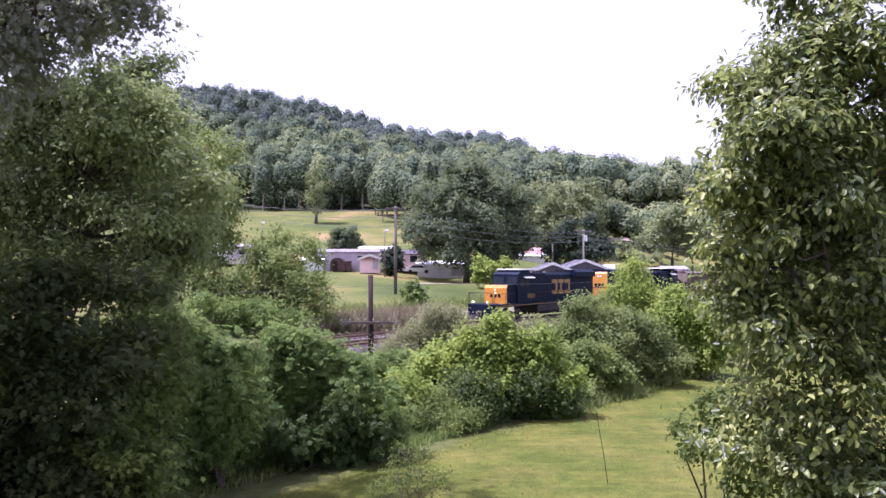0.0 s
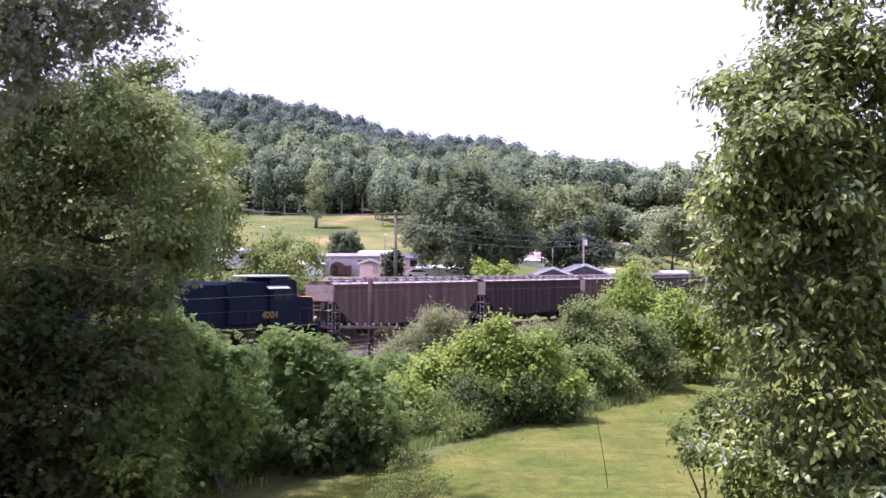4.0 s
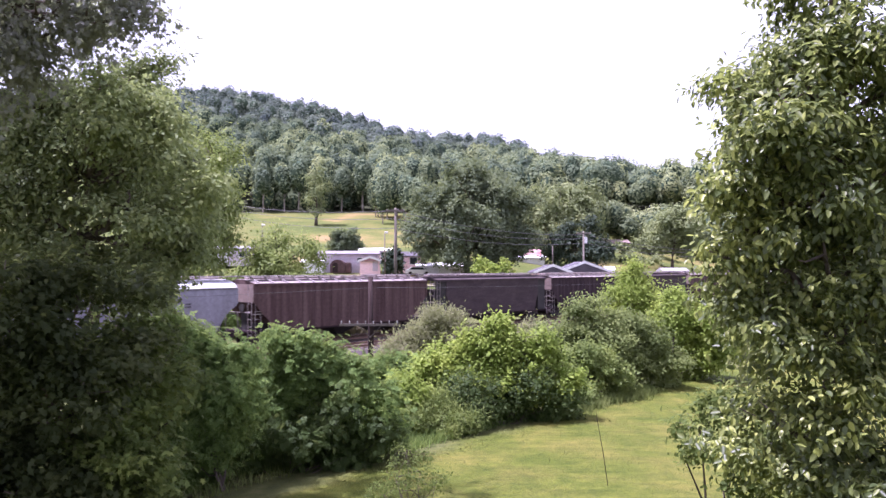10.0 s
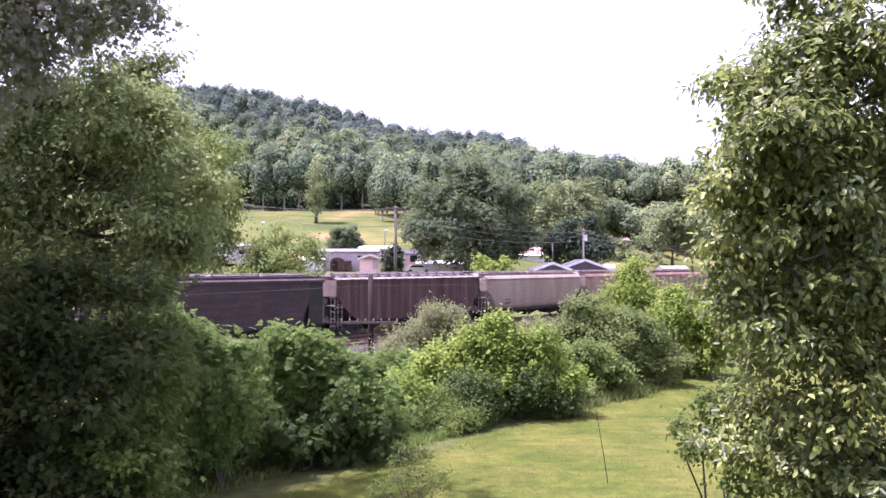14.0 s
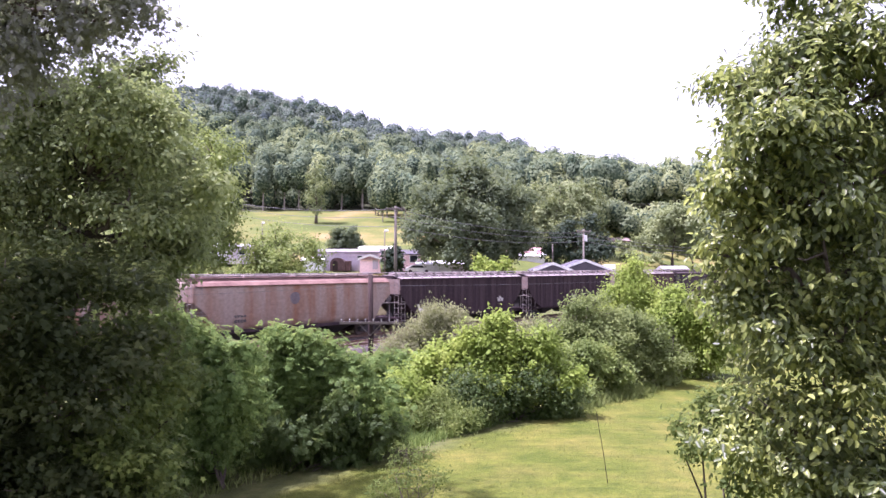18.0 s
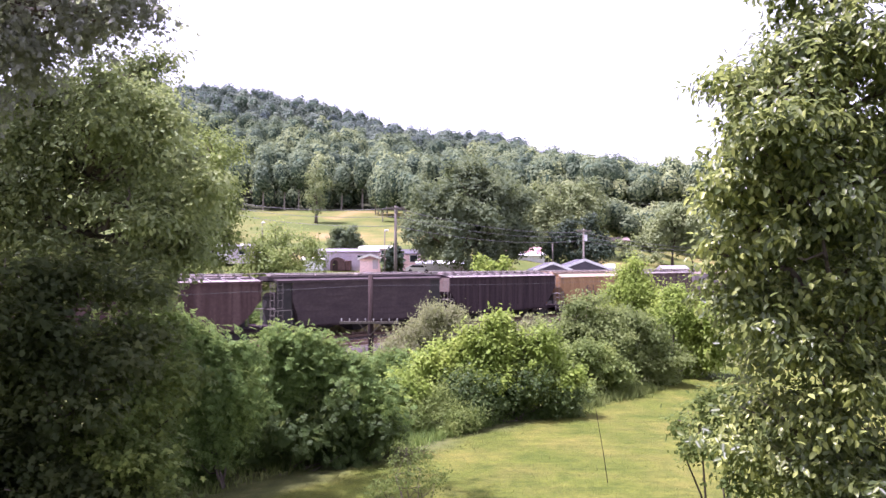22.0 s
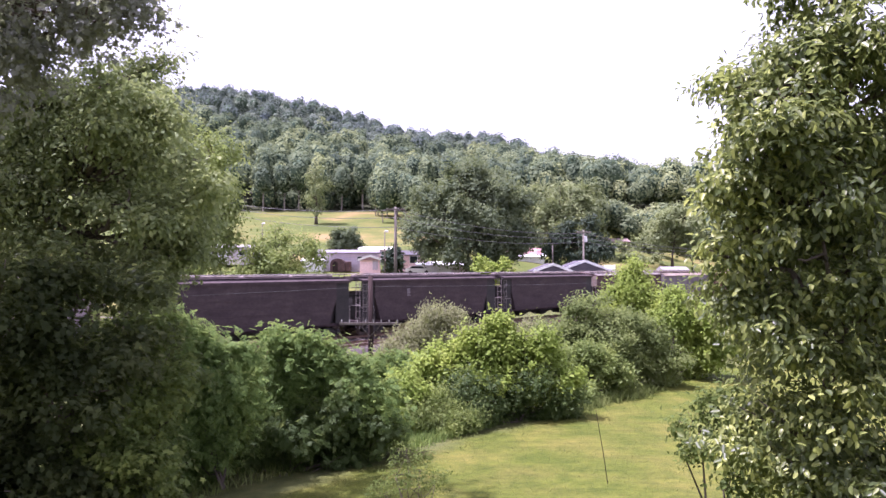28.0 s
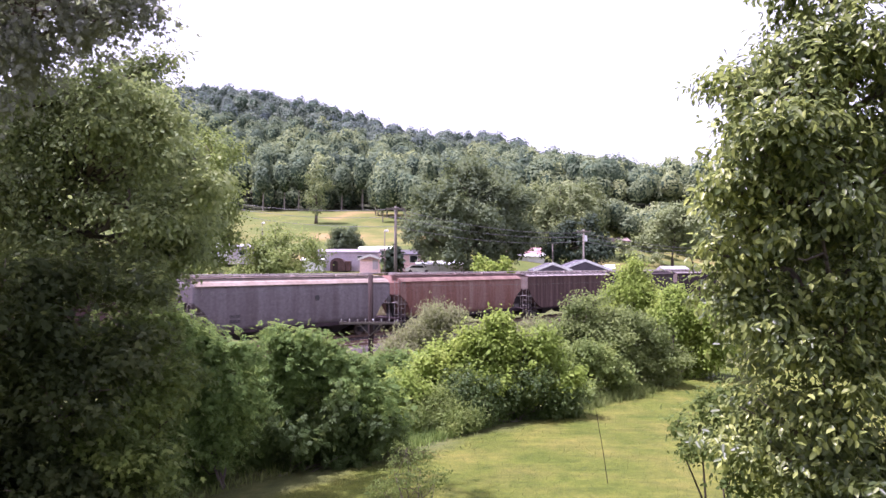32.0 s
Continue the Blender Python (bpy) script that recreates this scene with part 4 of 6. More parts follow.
def engine(front, length, flip, cab_shift, tail, label):
    """A six-axle diesel engine; flip: it runs with its long hood ahead."""
    s = front + length / 2
    end = length / 2 - 0.5
    c = cab_shift
    b = tail - 10.2
    m = line_m(s, TRACK_FAR, RAIL_Z)
    e = thing("diesel_locomotive", label, "locomotive", m @ pose(0, 0, 0, 0, 0, 180 if flip else 0), "locomotives")
    ROLLING.append((e, s, 180 if flip else 0))
    part("frame", made(lambda bm: (box(bm, 0.2 - end, end - 0.2, -1.5, 1.5, 1.32, 1.62, bevel=0.03), box(bm, -end, 0.3 - end, -1.5, 1.5, 0.55, 1.62), box(bm, end - 0.3, end, -1.5, 1.5, 0.55, 1.62))), BLUE, e, "dark blue underframe and walkway")
    part("sill_stripe", made(lambda bm: [box(bm, 0.3 - end, end - 0.3, y * 1.505, y * 1.515, 1.42, 1.47) for y in (-1, 1)]), GOLD, e, "gold sill stripe")
    part("fuel_tank", made(lambda bm: loft(bm, [[(x, y, z) for y, z in ((-1.1, 0.35), (1.1, 0.35), (1.45, 0.7), (1.45, 1.3), (-1.45, 1.3), (-1.45, 0.7))] for x in (-3.1, 3.1)])), STEEL_BLACK, e)
    part("nose", made(lambda bm: prism(bm, [(7.5 + c, 1.62), (9.1 + c, 1.62), (9.1 + c, 3.05), (8.95 + c, 3.36), (7.5 + c, 3.46)], -1.3, 1.3)), BLUE, e, "dark blue wide nose")
    part("nose_front", made(lambda bm: prism(bm, [(9.1 + c, 1.4), (9.14 + c, 1.4), (9.14 + c, 3.1), (8.98 + c, 3.39), (8.95 + c, 3.37), (9.1 + c, 3.08)], -1.3, 1.3)), YELLOW, e, "orange-yellow nose front")
    for y in (-0.62, -0.15, 0.3):
        part("nose_stroke", made(box, 9.14 + c, 9.16 + c, y, y + 0.3, 2.2, 2.5), BLUE, e)
    for z in (2.62, 2.92):
        part("nose_light", made(lambda bm: tube(bm, [(9.12 + c, 0, z), (9.18 + c, 0, z)], 0.062, 12)), LAMP_HEAD if not flip else SIDING_WHITE, e)
    cab = part("cab", made(lambda bm: prism(bm, [(5.2 + c, 1.62), (7.55 + c, 1.62), (7.55 + c, 3.1), (7.42 + c, 4.4), (7.15 + c, 4.62), (5.5 + c, 4.62), (5.2 + c, 4.5)], -1.52, 1.52)), BLUE, e, "dark blue cab")
    for y in (-1, 1):
        for x in (5.55 + c, 6.4 + c):
            part("cab_window", made(lambda bm: box(bm, x, x + 0.7, y * 1.52 - 0.012, y * 1.52 + 0.012, 3.2, 3.95)), GLASS, cab)
    for y in (-1.35, 0.2):
        part("windscreen", made(lambda bm: box(bm, -0.015, 0.015, y, y + 1.15, -0.4, 0.4, pose(7.50 + c, 0, 3.76, 0, -5.7, 0))), GLASS, cab)
    part("cab_roof", made(lambda bm: prism_x(bm, [(-1.5, 4.62), (1.5, 4.62), (1.2, 4.8), (-1.2, 4.8)], 5.3 + c, 7.0 + c)), BLUE, cab)
    part("roof_cooler", made(lambda bm: box(bm, 4.3 + c, 6.9 + c, -1.45, 1.45, 4.78, 4.92, bevel=0.05)), WHITE_ROOF, e, "pale sunlit cab roof")
    for y in (-1, 1):
        part("window_visor", made(lambda bm: prism_x(bm, [(y * 1.52, 4.12), (y * 1.85, 4.0), (y * 1.85, 4.05), (y * 1.52, 4.2)], 4.9 + c, 6.6 + c)), WHITE_ROOF, e, "pale visor over the cab's side window")
    part("long_hood", made(lambda bm: (loft(bm, [[(x, y, z) for y, z in ((-0.98, 1.62), (0.98, 1.62), (0.98, 4.3), (0.75, 4.52), (-0.75, 4.52), (-0.98, 4.3))] for x in (b, 5.2 + c)]),
                                      box(bm, 2.2 + c, 5.2 + c, -1.35, 1.35, 1.7, 4.5, bevel=0.04))), BLUE, e, "dark blue long hood")
    for i in range(10):
        for y in (-0.98, 0.98):
            part("hood_door", shared("hood_door", lambda: mesh_of(made(box, 0, 1.0, -0.02, 0.02, 1.75, 3.6), "hood_door", BLUE)), None, e, at=pose(b + 0.9 + i * 1.08, y, 0))
    part("radiator", made(lambda bm: (prism_x(bm, [(-1.5, 4.05), (1.5, 4.05), (1.5, 4.55), (1.1, 4.8), (-1.1, 4.8), (-1.5, 4.55)], b + 0.2, b + 4.4),)), BLUE, e, "dark blue winged radiator housing")
    part("hood_end", made(lambda bm: prism(bm, [(b - 0.14, 1.7), (b - 0.01, 1.62), (b - 0.01, 4.5), (b - 0.14, 4.3)], -1.0, 1.0)), YELLOW if flip else BLUE, e, "orange-yellow hood end" if flip else "dark blue hood end")
    for y in (-0.62, -0.18, 0.27):
        part("end_stroke", made(box, b - 0.17, b - 0.145, y, y + 0.34, 2.75, 3.15), BLUE, e)
    for y in (-0.16, 0.16):
        part("end_light", made(tube, [(b - 0.16, y, 4.0), (b - 0.12, y, 4.0)], 0.12, 10), SIDING_WHITE, e)
    part("exhaust_stack", made(lambda bm: box(bm, 0.4, 1.5, -0.35, 0.35, 4.5, 4.75, bevel=0.05)), STEEL_BLACK, e)
    for x in (-4.6, -3.2, -1.8):
        part("roof_fan", made(lambda bm: tube(bm, [(x, 0, 4.5), (x, 0, 4.68)], 0.6, 18)), STEEL_BLACK, e)
    for y in (-1, 1):
        emblem_strokes(e, -3.9, 2.3, 1.5, y * (1.01 if y > 0 else 1.03))
        number_on(e, "4004", 5.9 + c, y * 1.535, 2.05, 0.5, y)
        part("handrail", made(lambda bm: (handrail(bm, -10.6, 4.9 + c, y * 1.46, 1.62, 2.6, 12), handrail(bm, 7.8 + c, end - 0.2, y * 1.46, 1.62, 2.6, 2))), STEEL_BLACK, e)
        part("steps", made(lambda bm: [box(bm, x - 0.3, x + 0.3, y * 1.3 - 0.2, y * 1.3 + 0.2, z, z + 0.05) for x in (0.5 - end, end - 0.5) for z in (0.45, 0.8, 1.12)]), BLUE, e)
    for x in (-end, end):
        part("end_rail", made(lambda bm: (tube(bm, [(x, -1.4, 1.6), (x, -1.4, 2.7)], 0.03, 5), tube(bm, [(x, 1.4, 1.6), (x, 1.4, 2.7)], 0.03, 5), tube(bm, [(x, -1.4, 2.7), (x, 1.4, 2.7)], 0.03, 5))), STEEL_BLACK, e)
        part("coupler", made(lambda bm: box(bm, min(x, x * 1.055), max(x, x * 1.055), -0.16, 0.16, 0.68, 1.0, bevel=0.04)), WHEEL_STEEL, e)
        part("plow", made(lambda bm: prism(bm, [(x, 0.25), (x * 1.025, 0.2), (x * 1.012, 0.6), (x, 0.6)], -1.4, 1.4)), STEEL_BLACK, e)
    for y in (-0.85, 0.85):
        part("ditch_light", made(lambda bm: tube(bm, [(end, y, 1.85), (end + 0.1, y, 1.85)], 0.09, 12)), SIDING_WHITE if flip else LAMP_HEAD, e)
    for x in (-7.4, 7.4):
        bogie(e, x, s, (-1.75, 0, 1.75), 0.53, -1 if flip else 1)
    return e


engine(HEAD - 0.7 - ENGINE - 22.4, 22.4, False, -0.8, 1.3, "dark blue diesel locomotive with an orange-yellow nose, leading")
engine(HEAD - 0.7 - ENGINE, ENGINE, True, 1.5, 0.0, "dark blue diesel locomotive running long hood forward")

# ---------------------------------------------------------------- poles and wires
def utility_pole(x, y, top, arm, label, arms=1, mat=None, transformer=False, arm_turn=0.0, r=0.14):
    z = gz(x, y)
    t = thing("utility_pole", label, "utility pole", pose(x, y, z - 0.3, 0, 0, arm_turn))
    h = top - z + 0.3
    part("pole", made(tube, [(0, 0, 0), (0, 0, h * 0.5), (0, 0, h)], [r * 1.15, r, r * 0.8], 10), mat or POLE, t, smooth=True)
    for k in range(arms):
        za = h - 0.35 - 0.9 * k
        part("crossarm", made(box, -arm / 2, arm / 2, -0.3, -0.16, za - 0.1, za + 0.1), mat or POLE, t)
        for i in range(4):
            xi = -arm / 2 + 0.12 + i * (arm - 0.24) / 3
            part("insulator", made(tube, [(xi, -0.14, za + 0.06), (xi, -0.14, za + 0.12), (xi, -0.14, za + 0.22)], [0.03, 0.06, 0.04], 8), GLASS_PINK, t)
    if transformer:
        part("transformer", made(tube, [(0.32, 0, h - 1.9), (0.32, 0, h - 1.85), (0.32, 0, h - 1.0), (0.32, 0, h - 0.95)], [0.2, 0.25, 0.25, 0.2], 14), SIDING_WHITE, t)
    return t


def wire(points, sag, label, r=0.012):
    bm = bmesh.new()
    for a, b in zip(points, points[1:]):
        a, b = Vector(a), Vector(b)
        tube(bm, [a.lerp(b, i / 10) - Vector((0, 0, sag * 4 * (i / 10) * (1 - i / 10))) for i in range(11)], r, 4)
    ob = part("overhead_wire", bm, WIRE, None)
    return tagged(ob, label, "wire", "overhead wires")


utility_pole(-5.90, 93.00, 7.35, 2.4, "weathered wooden power pole with crossarm in the field", arm_turn=-8, r=0.19)
utility_pole(22.20, 118.00, 5.66, 2.2, "weathered power pole with a pale transformer", transformer=True, r=0.17, mat=PALE_BARK)
utility_pole(18.32, 125.00, 3.54, 0.5, "thin wooden service pole beside the grey houses", arms=0, r=0.11)
utility_pole(-9.34, 120.00, 5.49, 0.5, "thin yard light pole near the trailer homes", arms=0, r=0.1)
utility_pole(-36.26, 150.00, 8.56, 0.5, "thin pale yard light pole at the field's foot", arms=0, r=0.1)
for x, y, z in ((-9.06, 119.90, 5.48), (-36.01, 149.90, 8.44)):
    tagged(part("lamp_head", made(lambda bm: box(bm, x - 0.3, x + 0.3, y - 0.2, y + 0.2, z - 0.1, z + 0.2, bevel=0.05)), SIDING_WHITE, None), "small pale lamp head on a pole", "lamp head")
for k, dz in enumerate((0, 1.0, 2.2)):
    wire([(-45.78, 150.00, 13.32)[:2] + ((-45.78, 150.00, 13.32)[2] - dz,), (-5.90, 93.00, 7.0)[:2] + ((-5.90, 93.00, 7.0)[2] - dz,), (22.20, 118.00, 5.13)[:2] + ((22.20, 118.00, 5.13)[2] - dz * 0.6,), (57.75, 140.00, 3.12)[:2] + ((57.75, 140.00, 3.12)[2] - dz * 0.5,)], 1.0, "thin dark overhead wire between the poles", 0.03)

# old line-side pole with a low crossarm, beside the near track
LX, LY = -3.58, 37.00
lz = gz(LX, LY)
line_pole = thing("telegraph_pole", "dark creosoted line-side pole with a low insulator crossarm", "utility pole", pose(LX, LY, lz - 0.3))
lh = -0.49 - lz + 0.3
arm_z = -2.84 - lz + 0.3
part("pole", made(tube, [(0, 0, 0), (0.02, 0, lh * 0.5), (0, 0, lh)], [0.16, 0.145, 0.125], 10), DARK_POLE, line_pole, smooth=True)
part("crossarm", made(box, -1.5, 1.38, -0.24, -0.13, arm_z - 0.06, arm_z + 0.06), POLE, line_pole)
for side in (-1, 1):
    part("arm_brace", made(tube, [(side * 0.55, -0.19, arm_z - 0.05), (0, -0.16, arm_z - 0.62)], 0.022, 5), POLE, line_pole)
for i in range(8):
    xi = -1.4 + i * 0.39
    part("insulator", made(tube, [(xi, -0.18, arm_z + 0.05), (xi, -0.18, arm_z + 0.1), (xi, -0.18, arm_z + 0.17), (xi, -0.18, arm_z + 0.2)], [0.015, 0.032, 0.036, 0.015], 8), GLASS_PINK, line_pole)
for u in (-46, 46):
    wire([(LX, LY, -1.02), (LX + ALONG.x * u, LY + ALONG.y * u, -0.95)], 0.25, "thin line-side wire running along the railway", 0.006)


# ---------------------------------------------------------------- houses
def house(name, label, x, y, w, dp, h, roof_h, wall, roof, turn=0, windows=(), doors=(), gable="x", over=0.35, base=None, trim=None):
    """A small house: four walls, pitched roof with eaves, windows and doors on its front. windows: (x, z, width, height)."""
    z = gz(x, y) if base is None else base
    t = thing(name, label, "house", pose(x, y, z, 0, 0, turn))
    part("wall", made(box, -w / 2, w / 2, -dp / 2, dp / 2, -0.6, h), wall, t)
    if gable == "x":
        ol = [(-dp / 2 - over, h - 0.12), (0, h + roof_h), (dp / 2 + over, h - 0.12), (dp / 2 + over, h - 0.26), (-dp / 2 - over, h - 0.26)]
        part("roof", made(prism_x, ol, -w / 2 - over, w / 2 + over), roof, t)
    else:
        ol = [(-w / 2 - over, h - 0.12), (0, h + roof_h), (w / 2 + over, h - 0.12), (w / 2 + over, h - 0.26), (-w / 2 - over, h - 0.26)]
        part("roof", made(prism, ol, -dp / 2 - over, dp / 2 + over), roof, t)
        bm = bmesh.new()
        for sgn in (-1, 1):
            a, b = Vector((0, h + roof_h)), Vector((sgn * (w / 2 + over), h - 0.12))
            q = [bm.verts.new((p.x, -dp / 2 - over - yy, p.y + dz)) for yy in (0.02, 0.08) for p, dz in ((a, 0.08), (b, 0.08), (b, -0.3), (a, -0.3))]
            for f in ((0, 1, 2, 3), (7, 6, 5, 4), (0, 4, 5, 1), (3, 2, 6, 7), (0, 3, 7, 4), (1, 5, 6, 2)):
                bm.faces.new([q[i] for i in f])
        part("bargeboard", bm, trim or SIDING_WHITE, t)
    for wx, wz, ww, wh in windows:
        win = part("window", made(box, wx - ww / 2, wx + ww / 2, -dp / 2 - 0.03, -dp / 2 + 0.02, wz, wz + wh), GLASS, t)
        part("frame", made(lambda bm: (box(bm, wx - ww / 2 - 0.08, wx - ww / 2, -dp / 2 - 0.06, -dp / 2 + 0.02, wz - 0.08, wz + wh + 0.08), box(bm, wx + ww / 2, wx + ww / 2 + 0.08, -dp / 2 - 0.06, -dp / 2 + 0.02, wz - 0.08, wz + wh + 0.08),
                                       box(bm, wx - ww / 2, wx + ww / 2, -dp / 2 - 0.06, -dp / 2 + 0.02, wz - 0.08, wz), box(bm, wx - ww / 2, wx + ww / 2, -dp / 2 - 0.06, -dp / 2 + 0.02, wz + wh, wz + wh + 0.08))), SIDING_WHITE, win)
    for dx, dw, dh, dm in doors:
        part("door", made(box, dx - dw / 2, dx + dw / 2, -dp / 2 - 0.04, -dp / 2 + 0.02, 0.05, dh), dm, t)
    return t


house("trailer_home", "lilac-grey trailer home with a grey roof", -16.9, 134.00, 10.6, 4.6, 3.1, 0.45, SIDING_GREY, SIDING_DUSK, 2, windows=((2.2, 1.6, 0.9, 0.7), (-4.2, 1.5, 0.7, 0.8)), base=-0.66)
house("garden_shed", "pale pink gabled shed in front of the trailer home", -12.45, 128.00, 3.4, 3.6, 1.95, 0.6, SIDING_PINK, RED_ROOF, 4, gable="y", doors=((0.9, 0.9, 1.7, SIDING_GREY),), trim=SIDING_WHITE, base=-0.75)
house("long_trailer", "long pale trailer home behind the shed", -13.1, 146.00, 5.8, 4.4, 3.6, 0.4, SIDING_PINK, SIDING_WHITE, 0, windows=((-1.8, 2.3, 0.9, 0.8), (-0.1, 2.3, 0.9, 0.8), (1.7, 2.3, 0.9, 0.8)), base=-0.30)
house("trailer_porch", "grey trailer home with a porch beside a dark conifer", -6.42, 137.00, 6.2, 4.0, 2.6, 0.7, SIDING_PINK, SHINGLE, 3, windows=((-1.5, 1.0, 1.3, 1.2), (1.0, 1.0, 1.3, 1.2)), base=-0.47)
house("white_trailer", "white trailer home under the big tree", 1.13, 136.00, 11.5, 4.2, 2.3, 0.5, SIDING_WHITE, SIDING_WHITE, 2, windows=((-4.6, 1.0, 0.8, 0.8),), doors=((1.4, 2.2, 1.6, SIDING_GREY),), base=-2.00)
house("white_shed", "low white shed at the trailer home's end", -22.74, 132.00, 3.6, 3.0, 1.6, 0.3, SIDING_WHITE, SIDING_WHITE, 0, base=-0.55)
house("far_trailer", "blue-grey trailer home half hidden behind trees", -36.18, 138.00, 6.0, 4.0, 2.7, 0.4, SIDING_GREY, SHINGLE_PALE, 3, windows=((-0.5, 1.1, 1.0, 0.9),), base=0.78)
house("white_home", "white home glimpsed between tree trunks", -40.87, 138.00, 4.6, 4.0, 2.4, 0.5, SIDING_WHITE, SIDING_WHITE, 0, windows=((0.6, 1.0, 0.9, 0.9),), base=0.99)
house("red_roofed_house", "house with a faded red and white metal roof", 14.85, 150.00, 9.0, 6.0, 2.0, 1.6, SIDING_WHITE, RED_ROOF, -8, windows=((0.5, 0.7, 1.2, 0.9),), base=-0.06)
house("white_outbuilding", "white outbuilding behind the pole", 17.22, 148.00, 5.2, 4.0, 2.0, 0.5, SIDING_WHITE, SIDING_WHITE, 0, base=-0.06)
house("grey_house", "grey-roofed house with white bargeboards", 15.91, 112.00, 5.0, 7.0, 2.5, 0.95, SIDING_PINK, SHINGLE, 0, gable="y", base=-3.09)
house("grey_house", "wide grey-roofed house with white bargeboards", 21.21, 116.00, 7.4, 8.0, 2.6, 1.35, SIDING_PINK, SHINGLE, 0, gable="y", base=-3.11)
house("brown_house", "brown hillside house with a low roof", 46.77, 205.00, 7.0, 6.0, 2.4, 0.9, BRICK_BROWN, END_TAN, 0, windows=((-1.0, 1.0, 1.2, 0.9),), base=4.26)
house("white_house", "white house beyond the bushes", 46.01, 150.00, 4.6, 4.0, 1.9, 0.5, SIDING_WHITE, SHINGLE_PALE, 0, windows=((0.5, 0.8, 0.8, 0.7),), base=-2.55)


def storage_arch():
    """A rounded brown storage shed by the grey trailer."""
    x, y = -18.2, 130.00
    t = thing("arched_shed", "brown round-topped storage shed with a door", "shed", pose(x, y, -0.72))
    ol = [(1.25 * math.cos(a * math.pi / 10) , 1.0 + 1.0 * math.sin(a * math.pi / 10)) for a in range(11)] + [(-1.25, -0.3), (1.25, -0.3)]
    part("shell", made(prism, ol, -1.2, 1.2), SHED_RED, t)
    part("door", made(prism, [(0.45 * math.cos(a * math.pi / 8) - 0.35, 1.1 + 0.4 * math.sin(a * math.pi / 8)) for a in range(9)] + [(-0.8, -0.2), (0.1, -0.2)], -1.24, -1.2), DARK_POLE, t)
    part("side_bay", made(box, 1.2, 2.2, -1.0, 1.0, -0.3, 1.5, bevel=0.12), SHED_RED, t)


storage_arch()


def parked_car(x, y, base, paint, label, turn=0):
    t = thing("parked_car", label, "car", pose(x, y, base, 0, 0, turn), "parked cars")
    part("body", made(lambda bm: prism(bm, [(-2.2, 0.35), (2.2, 0.35), (2.25, 0.8), (1.4, 0.95), (0.8, 1.42), (-1.1, 1.45), (-1.9, 1.0), (-2.25, 0.9)], -0.85, 0.85)), paint, t)
    part("side_glass", made(lambda bm: prism(bm, [(-1.6, 1.0), (1.1, 0.98), (0.7, 1.36), (-1.0, 1.38)], -0.87, 0.87)), GLASS, t)
    for a, b in product((-1.4, 1.4), (-0.8, 0.8)):
        w = part("wheel", made(tube, [(a, b - 0.1, 0.33), (a, b + 0.1, 0.33)], 0.33, 14), STEEL_BLACK, t)


parked_car(-4.35, 131.00, -1.44, CAR_WHITE, "white parked car beside the trailer home", 5)
parked_car(27.54, 124.00, -1.36, CAR_WHITE, "white parked car at the grey house", 80)

# lanes across the field
def lane(name, label, a, b, width):
    bm = bmesh.new()
    a, b = Vector((*a, 0)), Vector((*b, 0))
    side = (b - a).normalized().cross(Vector((0, 0, 1))) * width / 2
    n = int((b - a).length / 1.5) + 2
    rows = []
    for i in range(n):
        p = a.lerp(b, i / (n - 1))
        rows.append([bm.verts.new((q.x, q.y, gz(q.x, q.y) + 0.05)) for q in (p - side, p - side * 0.33, p + side * 0.33, p + side)])
    for r0, r1 in zip(rows, rows[1:]):
        for i in range(3):
            bm.faces.new((r0[i], r0[i + 1], r1[i + 1], r1[i]))
    tagged(part("lane", bm, GRAVEL, None), label, "lane", kind="structure")


lane("lane", "pale gravel lane through the field", tuple(on_line(114, 73))[:2], tuple(on_line(190, 66))[:2], 1.5)
lane("lane", "pale gravel road beside the railway", tuple(on_line(20, 50.5))[:2], tuple(on_line(250, 50.5))[:2], 3.4)

# ---------------------------------------------------------------- field trees
plant("big_shade_tree", "broad dark green maple shading the white trailer", "tree", (4.45, 128.00),
      [(-1.35, 128.00, 8.17, 5.03), (9.77, 128.00, 8.66, 5.03), (3.43, 126.00, 11.85, 4.84), (-2.28, 126.00, 4.9, 3.9), (10.73, 128.00, 4.30, 4.06), (4.31, 124.00, 4.64, 5.80), (4.48, 129.00, 15.06, 2.90), (8.45, 130.00, 12.23, 4.06), (11.4, 127.5, 3.5, 2.9), (7.2, 125.0, 4.0, 3.2)],
      LEAF_FIELD, 6400, 12, 0.4, CARD, 11, 0.75, sigma=0.6, clump=1.5)
plant("lone_field_tree", "slim lone tree on the grassy slope", "tree", (-34.85, 205.00),
      [(-34.6, 205.0, 26.4, 1.4), (-35.4, 205.5, 23.6, 1.9), (-33.7, 204.6, 21.2, 2.2), (-35.6, 204.8, 18.6, 2.2), (-34.1, 205.4, 16.2, 1.8)], LEAF_SLOPE, 300, 9, 0.45, CARD, 12, 0.35, sigma=0.6, clump=1.2)
plant("round_bush", "round clipped-looking dark green bush on the field", "bush", (-19.23, 148.00),
      [(-19.23, 148.0, 4.5, 3.0, 2.6), (-20.9, 148.0, 3.6, 1.8), (-17.6, 148.0, 3.6, 1.8), (-19.2, 147.2, 3.1, 2.4)], LEAF_FIELD, 1300, 10, 0.32, CARD, 13, 0.2, sigma=0.28, stems=3, clump=0.7)
plant("dark_conifer", "small dark conifer beside the trailer home", "tree", (-8.15, 124.00),
      [(-8.15, 124.00, -0.23, 1.69), (-8.34, 124.00, 0.89, 1.41), (-8.24, 124.00, 2.11, 0.84)], LEAF_CONIFER, 260, 9, 0.4, CLUMP, 14, 0.12, sigma=0.25, clump=0.7)
